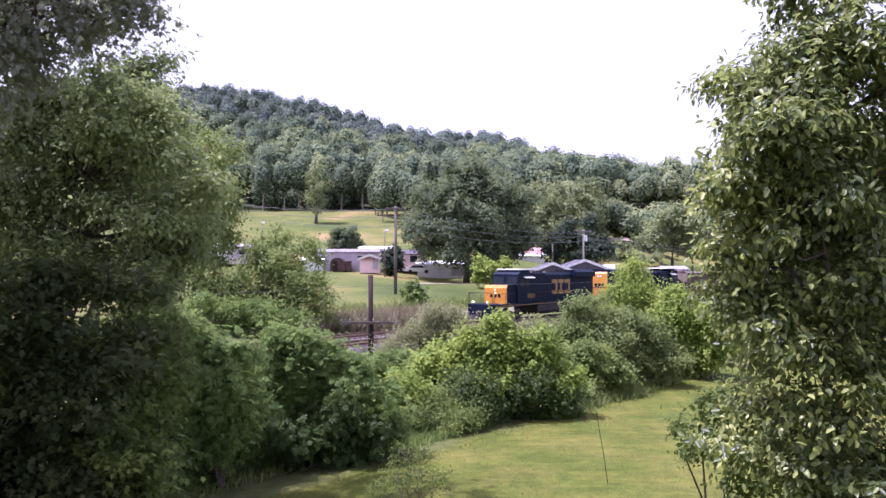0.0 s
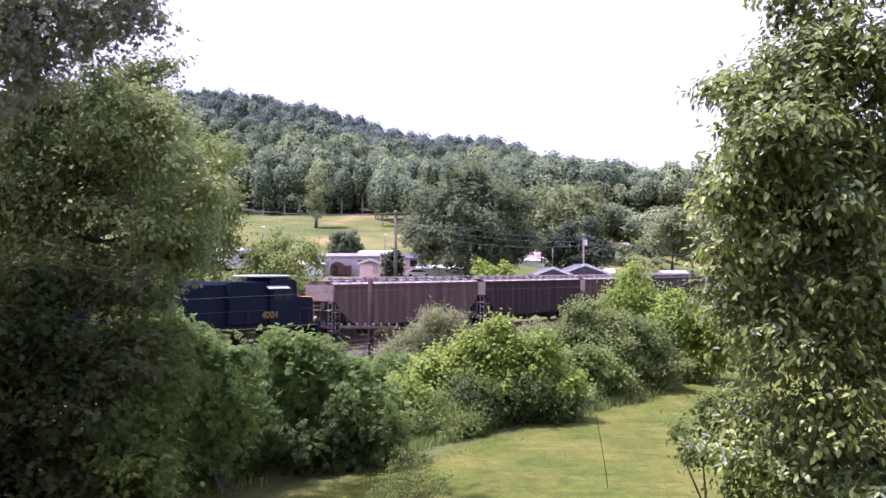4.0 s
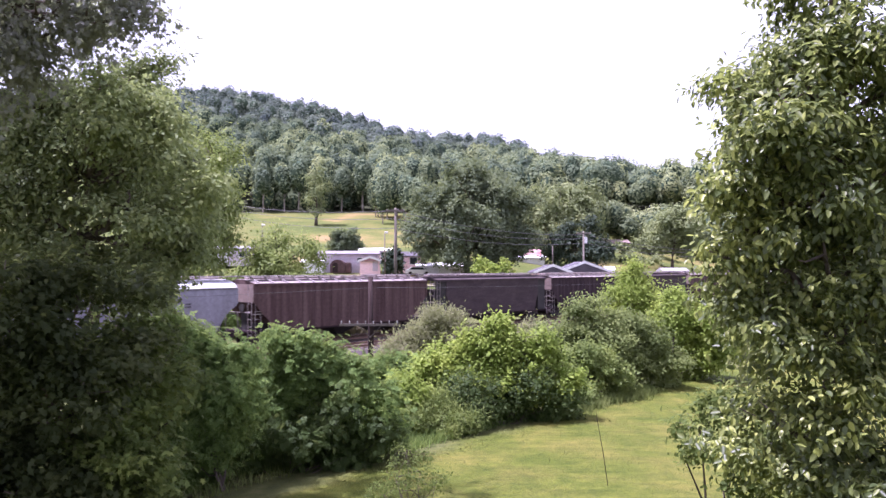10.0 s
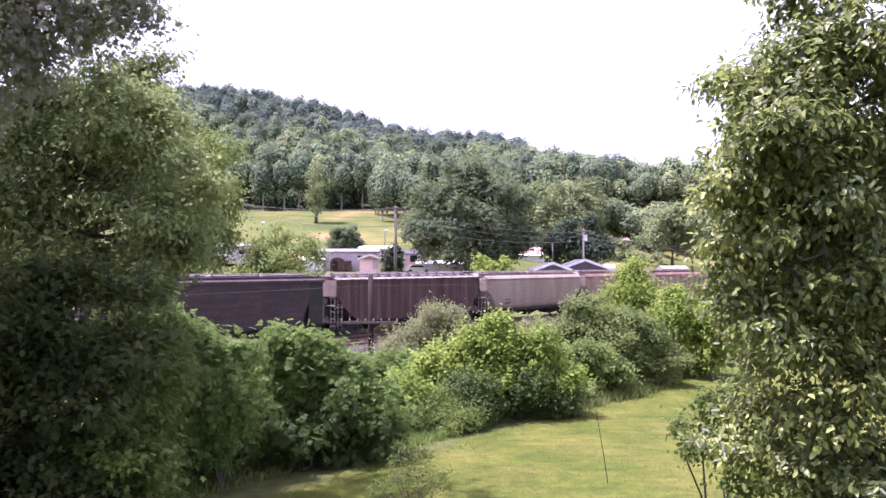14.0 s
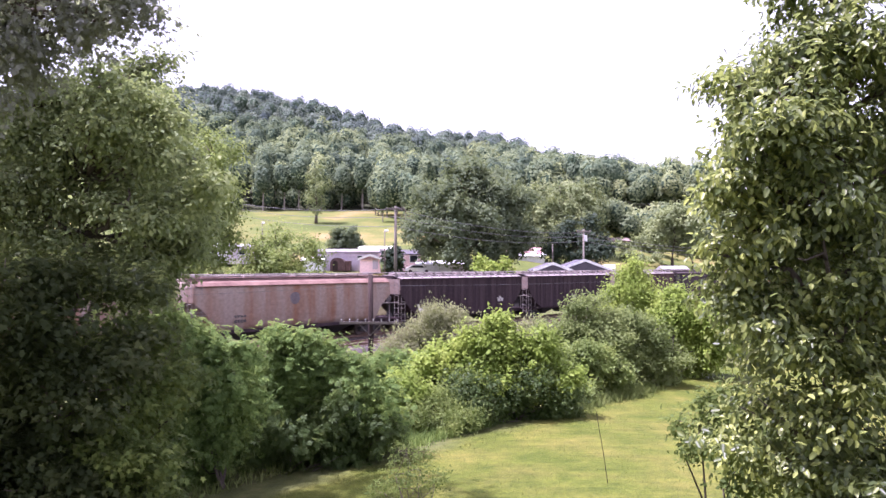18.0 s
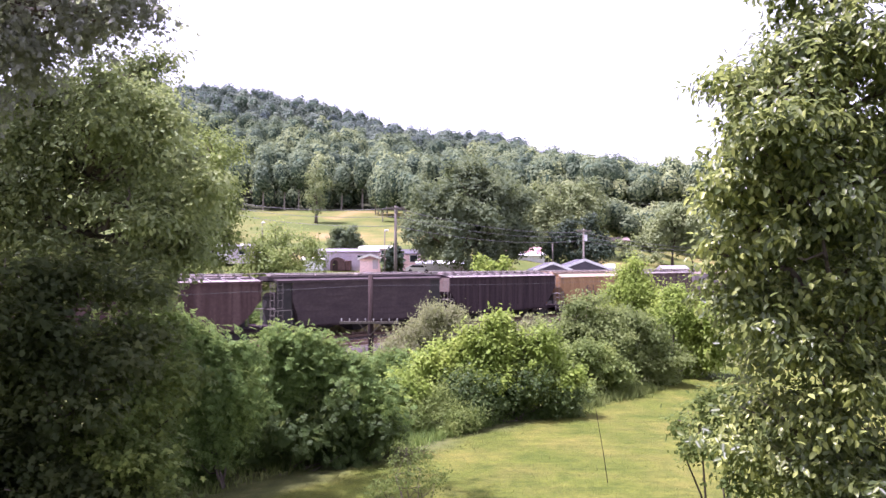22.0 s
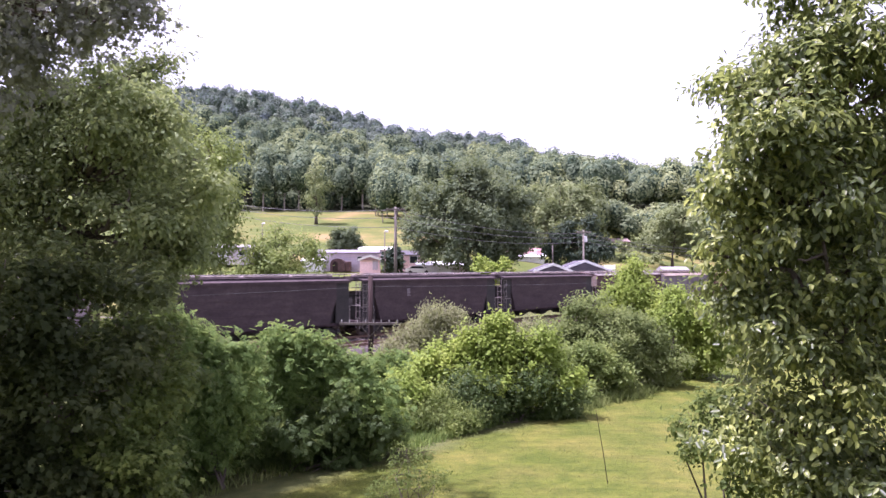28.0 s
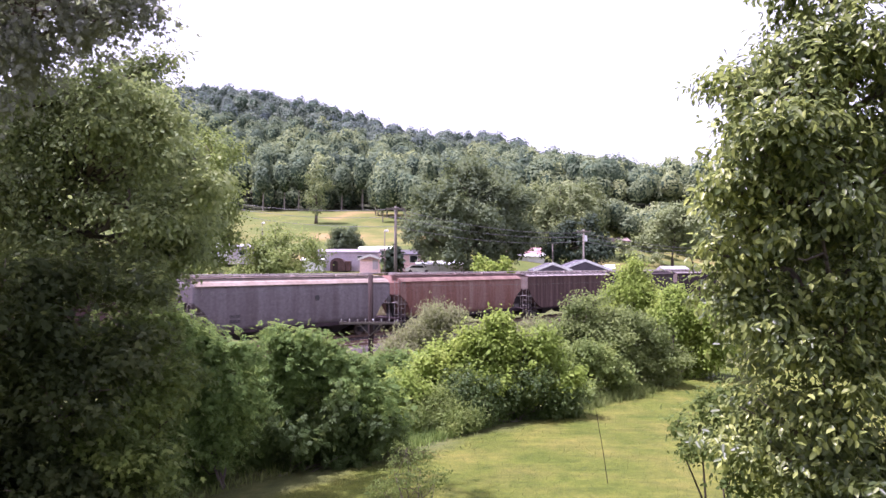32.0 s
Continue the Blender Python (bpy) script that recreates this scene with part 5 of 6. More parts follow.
plant("young_pine", "small green bush growing in the field", "bush", (-3.30, 84.00),
      [(-3.24, 84.00, -3.59, 1.21), (-3.62, 84.00, -2.82, 0.70), (-2.60, 84.00, -3.90, 0.89)], LEAF_DEEP, 220, 9, 0.28, CLUMP, 15, 0.06, sigma=0.18)
plant("yard_bush", "light green bush near the big tree", "bush", (6.85, 108.00),
      [(6.85, 108.00, -1.10, 1.96), (5.55, 108.00, -1.51, 1.31), (8.24, 108.00, -0.86, 1.31)], LEAF_BRIGHT, 320, 9, 0.32, CLUMP, 16, 0.1, sigma=0.25, stems=3, clump=0.7)
plant("tall_tree", "tall light green tree behind the pole", "tree", (23.81, 165.00),
      [(19.45, 165.00, 11.78, 4.74), (25.68, 165.00, 13.03, 5.24), (22.29, 163.00, 7.33, 5.61), (29.42, 165.00, 9.29, 4.99), (31.86, 168.00, 15.17, 3.24), (18.20, 165.00, 5.55, 3.99)], LEAF_SLOPE, 2000, 11, 0.55, CARD, 17, 0.5, sigma=0.7, clump=1.5)
plant("dark_conifer", "dark broad conifer behind the power pole", "tree", (24.53, 132.00),
      [(26.46, 131.67, 2.14, 2.79), (23.35, 130.96, 2.92, 2.67), (26.40, 131.37, 4.91, 1.79), (21.81, 133.65, 1.97, 2.42), (26.31, 131.88, 7.12, 1.20), (22.97, 133.35, 5.79, 1.81), (19.94, 131.33, 3.72, 1.79), (24.94, 131.51, 3.73, 1.99), (28.19, 132.33, 2.45, 1.60), (19.06, 132.08, 1.45, 1.60)], LEAF_CONIFER, 1300, 10, 0.4, CARD, 18, 0.25, sigma=0.4, clump=1.2)
plant("round_tree", "rounded pale green tree on the far slope", "tree", (52.15, 170.00),
      [(52.15, 170.00, 8.28, 4.37), (49.58, 170.00, 5.72, 3.08), (54.97, 170.00, 5.72, 3.34), (52.79, 170.00, 10.85, 2.57)], LEAF_SLOPE, 1100, 10, 0.5, CARD, 19, 0.3, sigma=0.6, clump=1.2)
plant("hillside_bush", "dark green bush beside the brown house", "bush", (42.70, 180.00),
      [(42.70, 180.00, 3.20, 2.18), (41.61, 180.00, 2.38, 1.50)], LEAF_SLOPE, 120, 8, 0.6, CLUMP, 20, 0.1, sigma=0.4, clump=0.7)
plant("hillside_tree", "mid green tree on the far slope", "tree", (54.58, 215.00),
      [(55.39, 215.00, 10.48, 4.55), (52.14, 215.00, 8.04, 3.25), (58.64, 215.00, 8.04, 3.57)], LEAF_SLOPE, 260, 9, 0.8, CLUMP, 21, 0.3, sigma=0.8, clump=1.2)

plant("hillside_tree", "pale green tree behind the grey houses", "tree", (52.54, 190.00),
      [(52.31, 189.17, 6.36, 2.86), (50.48, 190.35, 4.96, 2.30), (54.82, 190.43, 4.53, 2.59), (52.52, 189.92, 8.82, 1.72)], LEAF_SLOPE, 500, 10, 0.5, CARD, 22, 0.2, sigma=0.5, clump=1.0)
plant("hillside_tree", "leafy green tree near the white house", "tree", (58.31, 175.00),
      [(57.80, 173.48, 7.14, 2.88), (60.98, 177.01, 4.61, 2.67), (55.93, 173.77, 3.87, 2.10), (58.40, 174.09, 9.40, 1.58)], LEAF_SLOPE, 500, 10, 0.5, CARD, 23, 0.2, sigma=0.5, clump=1.0)
plant("hillside_bush", "low green bush on the far lawn", "bush", (41.89, 165.00),
      [(41.85, 164.85, 1.81, 1.49), (43.99, 165.89, 1.19, 1.50), (40.42, 165.11, 0.94, 1.25), (46.94, 165.26, 0.94, 1.50)], LEAF_SLOPE, 240, 9, 0.4, CARD, 24, 0.1, sigma=0.35, clump=0.7, stems=3)

# ---------------------------------------------------------------- bushes between yard and railway
plant("willow_tree", "drooping green tree beyond the railway", "tree", (-21.23, 64.00),
      [(-20.74, 64.00, 6.75, 3.19), (-21.95, 64.00, 2.39, 3.38), (-19.44, 64.00, 1.91, 1.64), (-25.14, 65.00, 9.55, 3.58), (-19.78, 64.00, 9.65, 1.64), (-21.61, 63.00, -1.69, 3.38), (-25.82, 64.00, -0.02, 3.38), (-25.73, 66.00, 14.19, 1.64), (-18.81, 64.00, 4.09, 1.16)],
      LEAF_YOUNG, 2900, 11, 0.3, DIAMOND, 30, 0.3, sigma=0.5, droop=0.8, clump=0.75)
plant("young_tree", "open light green young tree beyond the tracks", "tree", (-13.07, 62.00),
      [(-13.91, 62.00, 2.88, 0.42), (-14.71, 62.00, 1.76, 0.75), (-13.32, 62.07, 1.85, 0.75), (-11.31, 62.65, 1.40, 0.76), (-15.56, 62.61, 0.69, 0.95), (-13.98, 61.90, 0.44, 1.12), (-12.00, 61.32, 0.67, 1.02), (-10.57, 62.44, 0.35, 0.66), (-12.65, 61.11, -0.95, 1.38), (-10.82, 61.21, -1.41, 1.20), (-15.14, 62.81, -1.21, 1.42), (-16.36, 61.18, -2.33, 1.39), (-13.71, 61.70, -2.82, 1.68), (-11.26, 61.10, -3.25, 1.57), (-16.10, 62.84, -4.53, 1.71), (-12.91, 62.38, -4.97, 1.60), (-9.99, 61.81, -2.83, 0.84), (-18.14, 62.52, -1.44, 1.04), (-18.32, 61.55, -3.74, 1.39), (-10.42, 61.58, -4.91, 1.12)],
      LEAF_YOUNG, 2700, 11, 0.24, DIAMOND, 31, 0.16, sigma=0.4, clump=0.75)
plant("trackside_bush", "leafy green bush beyond the far track", "bush", (-14.08, 57.50),
      [(-18.78, 57.26, -3.27, 1.21), (-17.83, 58.41, -3.99, 1.15), (-15.74, 57.25, -3.57, 1.04), (-14.28, 58.32, -3.99, 1.15), (-12.25, 57.10, -3.99, 1.12), (-10.59, 57.45, -4.45, 0.87), (-16.74, 57.70, -5.17, 0.96), (-14.57, 57.76, -5.26, 0.96), (-12.39, 57.75, -5.43, 0.87), (-9.98, 57.93, -5.36, 0.53), (-19.06, 56.81, -4.74, 1.12)],
      LEAF_DEEP, 1500, 11, 0.2, DIAMOND, 29, 0.06, sigma=0.3, stems=5, clump=0.6)
plant("thicket_bush", "large deep green bush on the yard's edge", "bush", (-3.47, 20.50),
      [(-3.9, 19.4, -2.45, 0.5), (-3.1, 19.5, -2.75, 0.5), (-2.3, 19.7, -3.0, 0.45), (-4.1, 19.3, -2.3, 0.36), (-3.6, 19.4, -2.45, 0.36), (-2.9, 19.6, -2.75, 0.36), (-4.26, 19.26, -1.81, 0.22), (-3.74, 19.32, -1.99, 0.22), (-3.28, 19.39, -1.93, 0.22), (-2.76, 19.65, -2.23, 0.22), (-2.14, 19.70, -2.61, 0.22), (-4.29, 20.00, -2.64, 0.48), (-3.60, 19.95, -2.54, 0.45), (-4.69, 19.77, -2.93, 0.51), (-2.93, 19.98, -3.04, 0.51), (-3.95, 19.81, -3.16, 0.72), (-3.19, 19.74, -3.38, 0.72), (-2.20, 19.53, -3.22, 0.50), (-1.77, 19.72, -3.67, 0.51), (-1.44, 20.32, -4.12, 0.38), (-2.45, 19.77, -3.98, 0.79), (-3.46, 20.46, -4.15, 0.99), (-4.23, 19.70, -4.12, 0.85), (-5.18, 20.52, -3.82, 0.71), (-5.33, 20.51, -4.47, 0.82), (-4.38, 21.14, -5.25, 0.88), (-3.19, 20.73, -5.14, 0.83), (-2.21, 20.36, -4.74, 0.71), (-1.61, 20.53, -4.47, 0.50), (-5.03, 20.55, -5.41, 0.64), (-2.70, 20.55, -5.49, 0.47)],
      LEAF_DEEP, 4300, 4, 0.185, PINNATE, 32, 0.035, sigma=0.15, stems=5, clump=0.36)
plant("thicket_bush", "dark green bush in the tree's shade", "bush", (-5.14, 17.50),
      [(-6.3, 17.4, -2.0, 0.55), (-5.5, 17.5, -2.55, 0.55), (-4.9, 17.6, -2.95, 0.5), (-6.5, 17.6, -1.8, 0.42), (-6.0, 17.5, -2.25, 0.45), (-5.6, 17.7, -2.7, 0.42), (-7.0, 17.9, -1.75, 0.5), (-6.44, 17.72, -1.40, 0.27), (-6.02, 17.55, -1.81, 0.27), (-5.69, 17.86, -2.27, 0.32), (-6.78, 17.99, -1.91, 0.46), (-5.13, 17.68, -2.28, 0.51), (-5.84, 17.42, -2.51, 0.72), (-5.27, 17.95, -3.13, 0.65), (-6.71, 18.34, -3.33, 0.73), (-5.74, 17.49, -3.84, 0.70), (-4.87, 17.72, -3.35, 0.46), (-5.02, 17.77, -4.17, 0.58), (-6.16, 17.57, -4.52, 0.64), (-5.71, 18.24, -4.83, 0.57)],
      LEAF_DEEP, 3300, 4, 0.18, PINNATE, 33, 0.03, sigma=0.15, stems=4, clump=0.36)
# The shade along the bushes' foot is put into this bush's leaf colour.
plant("low_bush", "low bush at the lawn's edge with leaves darkened for shade", "bush", (-3.71, 18.60),
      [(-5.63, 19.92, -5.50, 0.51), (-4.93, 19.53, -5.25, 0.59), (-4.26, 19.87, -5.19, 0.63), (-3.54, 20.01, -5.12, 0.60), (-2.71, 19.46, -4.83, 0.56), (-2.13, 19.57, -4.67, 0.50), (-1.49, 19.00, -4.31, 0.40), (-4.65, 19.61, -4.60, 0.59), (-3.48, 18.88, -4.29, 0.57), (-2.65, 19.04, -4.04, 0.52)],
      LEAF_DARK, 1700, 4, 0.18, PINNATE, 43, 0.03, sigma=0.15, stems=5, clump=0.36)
plant("scrub_bush", "tangled green scrub between the bushes and the tracks", "bush", (-1.71, 27.00),
      [(-2.98, 27.40, -3.94, 0.54), (-2.30, 26.68, -3.74, 0.48), (-1.70, 26.86, -3.66, 0.45), (-1.09, 26.74, -3.75, 0.48), (-1.91, 26.96, -4.29, 0.61), (-0.89, 26.79, -4.26, 0.57), (-2.74, 27.10, -4.51, 0.61), (-3.34, 26.98, -3.78, 0.41), (4.44, 27.21, -4.53, 0.41), (4.06, 26.75, -4.25, 0.40)],
      LEAF_DEEP, 1000, 3, 0.24, PINNATE, 44, 0.04, sigma=0.18, stems=5, clump=0.48)
plant("scrub_bush", "tangled green scrub under the young trees", "bush", (-6.96, 24.00),
      [(-6.62, 24.07, -3.16, 0.39), (-6.25, 24.40, -3.48, 0.46), (-6.93, 23.88, -3.58, 0.55), (-7.79, 23.77, -3.39, 0.58), (-5.95, 24.31, -4.01, 0.53), (-8.99, 24.59, -3.69, 0.67), (-7.33, 24.02, -2.88, 0.29), (-8.85, 24.00, -2.62, 0.39), (-9.34, 24.06, -2.15, 0.36)],
      LEAF_DEEP, 1200, 3, 0.24, PINNATE, 45, 0.04, sigma=0.18, stems=5, clump=0.48)
plant("bright_bush", "bright yellow-green leafy bush on the yard's edge", "bush", (1.53, 25.00),
      [(1.02, 25.08, -2.64, 0.28), (0.98, 24.98, -3.09, 0.46), (0.79, 24.99, -2.37, 0.16), (1.89, 24.98, -2.22, 0.23), (2.02, 24.71, -1.88, 0.16), (1.62, 24.91, -2.10, 0.16), (1.79, 24.70, -2.75, 0.42), (2.31, 25.26, -3.25, 0.50), (3.27, 24.86, -2.77, 0.26), (3.42, 24.84, -2.47, 0.16), (3.37, 25.07, -3.36, 0.44), (2.66, 24.92, -2.74, 0.21), (2.85, 24.95, -3.57, 0.63), (0.30, 25.19, -3.38, 0.44), (-0.17, 24.99, -3.58, 0.47), (0.60, 25.42, -3.83, 0.71), (1.44, 25.01, -3.68, 0.79), (2.24, 25.60, -4.34, 0.88), (3.78, 24.87, -3.84, 0.47)],
      LEAF_BRIGHT, 4800, 11, 0.15, DIAMOND, 34, 0.07, sigma=0.19, stems=5, clump=0.48)
# Shaded lower half of the bright bush, made as a darker-leaved shrub.
plant("bush_shade_shrub", "dark shrub standing for the bright bush's shaded lower half", "bush", (1.95, 24.40),
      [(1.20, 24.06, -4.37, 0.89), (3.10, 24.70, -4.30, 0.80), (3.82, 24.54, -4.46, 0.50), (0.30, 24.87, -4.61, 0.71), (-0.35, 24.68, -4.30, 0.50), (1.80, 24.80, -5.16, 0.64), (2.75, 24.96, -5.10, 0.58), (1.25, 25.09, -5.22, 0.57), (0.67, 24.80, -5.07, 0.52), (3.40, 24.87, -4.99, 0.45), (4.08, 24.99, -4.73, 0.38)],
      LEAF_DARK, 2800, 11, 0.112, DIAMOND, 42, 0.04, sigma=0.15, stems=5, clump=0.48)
plant("bright_bush", "low yellow-green bush between larger bushes", "bush", (-1.14, 23.50),
      [(-1.28, 23.58, -3.61, 0.29), (-1.48, 23.25, -4.05, 0.42), (-1.04, 23.23, -4.13, 0.39), (-1.67, 23.53, -4.72, 0.43), (-0.80, 23.93, -4.89, 0.51), (-1.22, 23.39, -4.87, 0.49), (-0.25, 23.43, -5.00, 0.35), (-0.69, 23.38, -4.07, 0.25)],
      LEAF_BRIGHT, 1500, 11, 0.138, DIAMOND, 35, 0.05, sigma=0.17, stems=3, clump=0.48)
plant("vine_bush", "low tangled vine-covered bush beside the lawn", "bush", (5.6, 28.6),
      [(4.9, 27.6, -4.5, 0.5), (5.5, 28.2, -4.2, 0.6), (6.1, 28.9, -4.1, 0.62), (5.2, 28.6, -3.7, 0.5), (6.7, 29.5, -4.3, 0.55), (4.4, 26.8, -4.7, 0.4), (5.9, 29.2, -3.4, 0.45)],
      LEAF_YOUNG, 1300, 10, 0.13, DIAMOND, 46, 0.04, sigma=0.16, stems=5, clump=0.4)
plant("bright_bush", "pale green weedy bush at the foot of the larger bushes", "bush", (0.1, 22.6),
      [(-0.5, 22.8, -4.5, 0.35), (0.0, 22.6, -4.65, 0.4), (0.5, 22.7, -4.75, 0.35), (-0.2, 23.0, -4.2, 0.3), (0.9, 22.9, -4.8, 0.28)],
      LEAF_YOUNG, 700, 10, 0.12, NARROW, 47, 0.02, sigma=0.15, stems=5, droop=-0.3, clump=0.3)
plant("silvery_bush", "silvery grey-green shrub near the tracks", "bush", (-0.46, 32.00),
      [(0.14, 31.86, -2.42, 0.48), (-0.33, 31.61, -2.64, 0.60), (-0.95, 32.09, -3.12, 0.68), (0.75, 31.87, -2.66, 0.51), (-1.52, 31.53, -3.54, 0.67), (-2.04, 32.13, -4.14, 0.56), (-0.59, 32.35, -3.56, 0.83), (0.38, 31.56, -3.23, 0.76), (1.35, 31.83, -3.02, 0.43), (-1.17, 31.63, -4.19, 0.76), (-0.10, 31.86, -4.34, 0.67)],
      LEAF_SILVER, 2400, 12, 0.14, NARROW, 36, 0.07, sigma=0.2, stems=4, droop=-0.25)
plant("silvery_bush", "grey-green shrub against the passing train", "bush", (3.64, 33.00),
      [(3.40, 33.10, -3.14, 0.45), (3.01, 32.88, -3.54, 0.45), (4.00, 32.86, -3.04, 0.40), (4.35, 32.73, -3.35, 0.45), (3.56, 33.45, -3.93, 0.61), (2.92, 33.32, -4.17, 0.45)],
      LEAF_SILVER, 1000, 12, 0.17, NARROW, 37, 0.07, sigma=0.2, stems=3, droop=-0.25)
plant("dense_bush", "dense grey-green bush at the lawn's far edge", "bush", (7.39, 32.50),
      [(5.99, 30.99, -1.77, 0.56), (5.53, 30.99, -2.24, 0.73), (6.75, 31.24, -2.02, 0.61), (7.61, 31.39, -2.50, 0.78), (6.43, 30.84, -2.81, 0.93), (5.19, 31.78, -2.89, 0.70), (4.51, 31.28, -2.85, 0.43), (5.31, 31.10, -3.54, 0.87), (8.28, 31.66, -3.36, 0.89), (7.09, 31.16, -3.66, 0.99), (8.83, 31.51, -2.87, 0.69), (9.26, 31.75, -3.73, 0.70), (8.51, 31.63, -4.31, 0.69), (6.31, 31.38, -4.28, 0.83), (7.53, 32.05, -4.61, 0.63), (5.34, 31.30, -4.39, 0.61), (9.59, 32.07, -4.49, 0.48)],
      LEAF_DENSE, 4800, 11, 0.131, DIAMOND, 38, 0.08, sigma=0.2, stems=5, clump=0.5, storeys=True)
plant("bright_bush", "yellow-green young tree against the train", "bush", (9.50, 38.00),
      [(9.76, 38.20, -0.30, 0.35), (9.96, 38.12, -0.79, 0.46), (9.27, 38.24, -0.88, 0.40), (9.40, 37.61, -1.29, 0.63), (8.80, 38.07, -1.31, 0.46), (10.18, 37.83, -1.44, 0.46), (9.24, 37.52, -2.00, 0.74), (10.05, 37.89, -2.16, 0.57), (8.64, 38.00, -2.02, 0.52)],
      LEAF_BRIGHT, 1100, 11, 0.14, DIAMOND, 39, 0.07, sigma=0.24, stems=2)
plant("hedge_bush", "light green bush at the corner of the lawn", "bush", (10.25, 33.00),
      [(10.52, 33.87, -1.55, 0.51), (10.15, 33.91, -2.19, 0.67), (11.01, 33.83, -1.93, 0.61), (10.68, 33.99, -2.84, 0.82), (9.96, 34.15, -3.24, 0.57), (11.66, 34.60, -2.89, 0.73), (10.65, 33.88, -3.85, 0.72), (11.46, 33.64, -3.82, 0.71), (12.08, 33.59, -2.55, 0.76), (12.52, 34.11, -3.88, 0.77), (11.41, 34.24, -4.72, 0.47), (10.37, 33.80, -4.61, 0.41)],
      LEAF_BRIGHT, 2600, 11, 0.150, DIAMOND, 40, 0.07, sigma=0.2, stems=4, clump=0.48)

# ---------------------------------------------------------------- the yard's trees
# Rear and top lobes, out of sight, are added to shade the lower crown.
plant("pear_tree", "glossy-leaved pear tree standing close by in the yard", "tree", (3.03, 5.60),
      [tuple(c * (1.0 - 0.05 * q[2]) for c in q) for q in ((2.64, 5.40, 1.30, 0.40), (3.04, 5.40, 1.69, 0.34), (2.30, 5.40, 0.83, 0.27), (2.62, 5.20, 0.67, 0.48), (2.18, 5.20, 0.23, 0.30), (2.56, 5.00, 0.04, 0.51), (2.18, 5.20, -0.34, 0.30),
       (2.45, 5.00, -0.57, 0.48), (2.81, 4.90, -0.34, 0.48), (3.10, 5.20, 0.67, 0.48), (2.77, 4.90, -1.08, 0.51), (2.30, 5.00, -1.10, 0.40), (3.67, 5.60, 1.35, 0.59), (3.54, 5.40, -0.53, 0.59), (2.13, 5.40, 1.30, 0.12), (2.45, 5.00, -1.40, 0.40), (1.98, 5.20, 0.52, 0.20), (1.97, 5.20, 0.06, 0.20), (2.34, 5.20, 0.50, 0.28), (2.36, 5.25, 1.08, 0.30), (2.9, 6.2, 1.6, 0.55), (3.4, 6.3, 0.6, 0.65), (2.9, 6.2, -0.3, 0.55), (3.7, 5.7, 2.5, 0.6), (3.1, 5.9, 2.5, 0.45))],
      LEAF_PEAR, 7800, 9, 0.056, LEAFLET, 50, 0.07, sigma=0.075, shell=0.5, droop=0.9, clump=0.21, flat=0.6, storeys=True)
plant("small_shrub", "thin-stemmed small-leaved shrub at the pear tree's foot", "bush", (2.41, 6.50),
      [(2.21, 6.50, -1.43, 0.24), (2.46, 6.50, -1.33, 0.22), (2.47, 6.40, -1.65, 0.34), (2.71, 6.40, -1.55, 0.29)],
      LEAF_LOW, 650, 10, 0.055, DIAMOND, 51, 0.02, sigma=0.06, stems=6, shell=0.4, clump=0.12)
plant("maple_tree", "large shaded maple at the yard's side", "tree", (-9.26, 11.00),
      [(-8.44, 10.50, 4.99, 1.13), (-5.47, 10.00, 3.32, 0.72), (-4.79, 10.00, 3.32, 0.44), (-4.17, 10.00, 3.38, 0.26), (-6.38, 10.00, 2.79, 0.94), (-4.49, 10.00, 3.77, 0.45)],
      LEAF_TOP, 2300, 10, 0.088, LOBED, 52, 0.22, sigma=0.17, droop=0.6, clump=0.42)
# Unseen tree, added to cast shade on the low boughs and the lawn.
plant("maple_tree", "unseen tall maple added to shade the yard's side", "tree", (-12.6, 12.6),
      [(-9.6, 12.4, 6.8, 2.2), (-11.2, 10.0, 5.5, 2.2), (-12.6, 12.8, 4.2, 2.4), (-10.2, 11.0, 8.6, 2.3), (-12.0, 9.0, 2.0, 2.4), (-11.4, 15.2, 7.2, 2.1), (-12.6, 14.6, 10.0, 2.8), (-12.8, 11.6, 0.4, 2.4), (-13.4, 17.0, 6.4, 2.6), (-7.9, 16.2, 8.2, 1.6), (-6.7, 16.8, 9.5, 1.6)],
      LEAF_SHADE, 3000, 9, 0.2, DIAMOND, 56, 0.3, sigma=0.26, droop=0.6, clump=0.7)
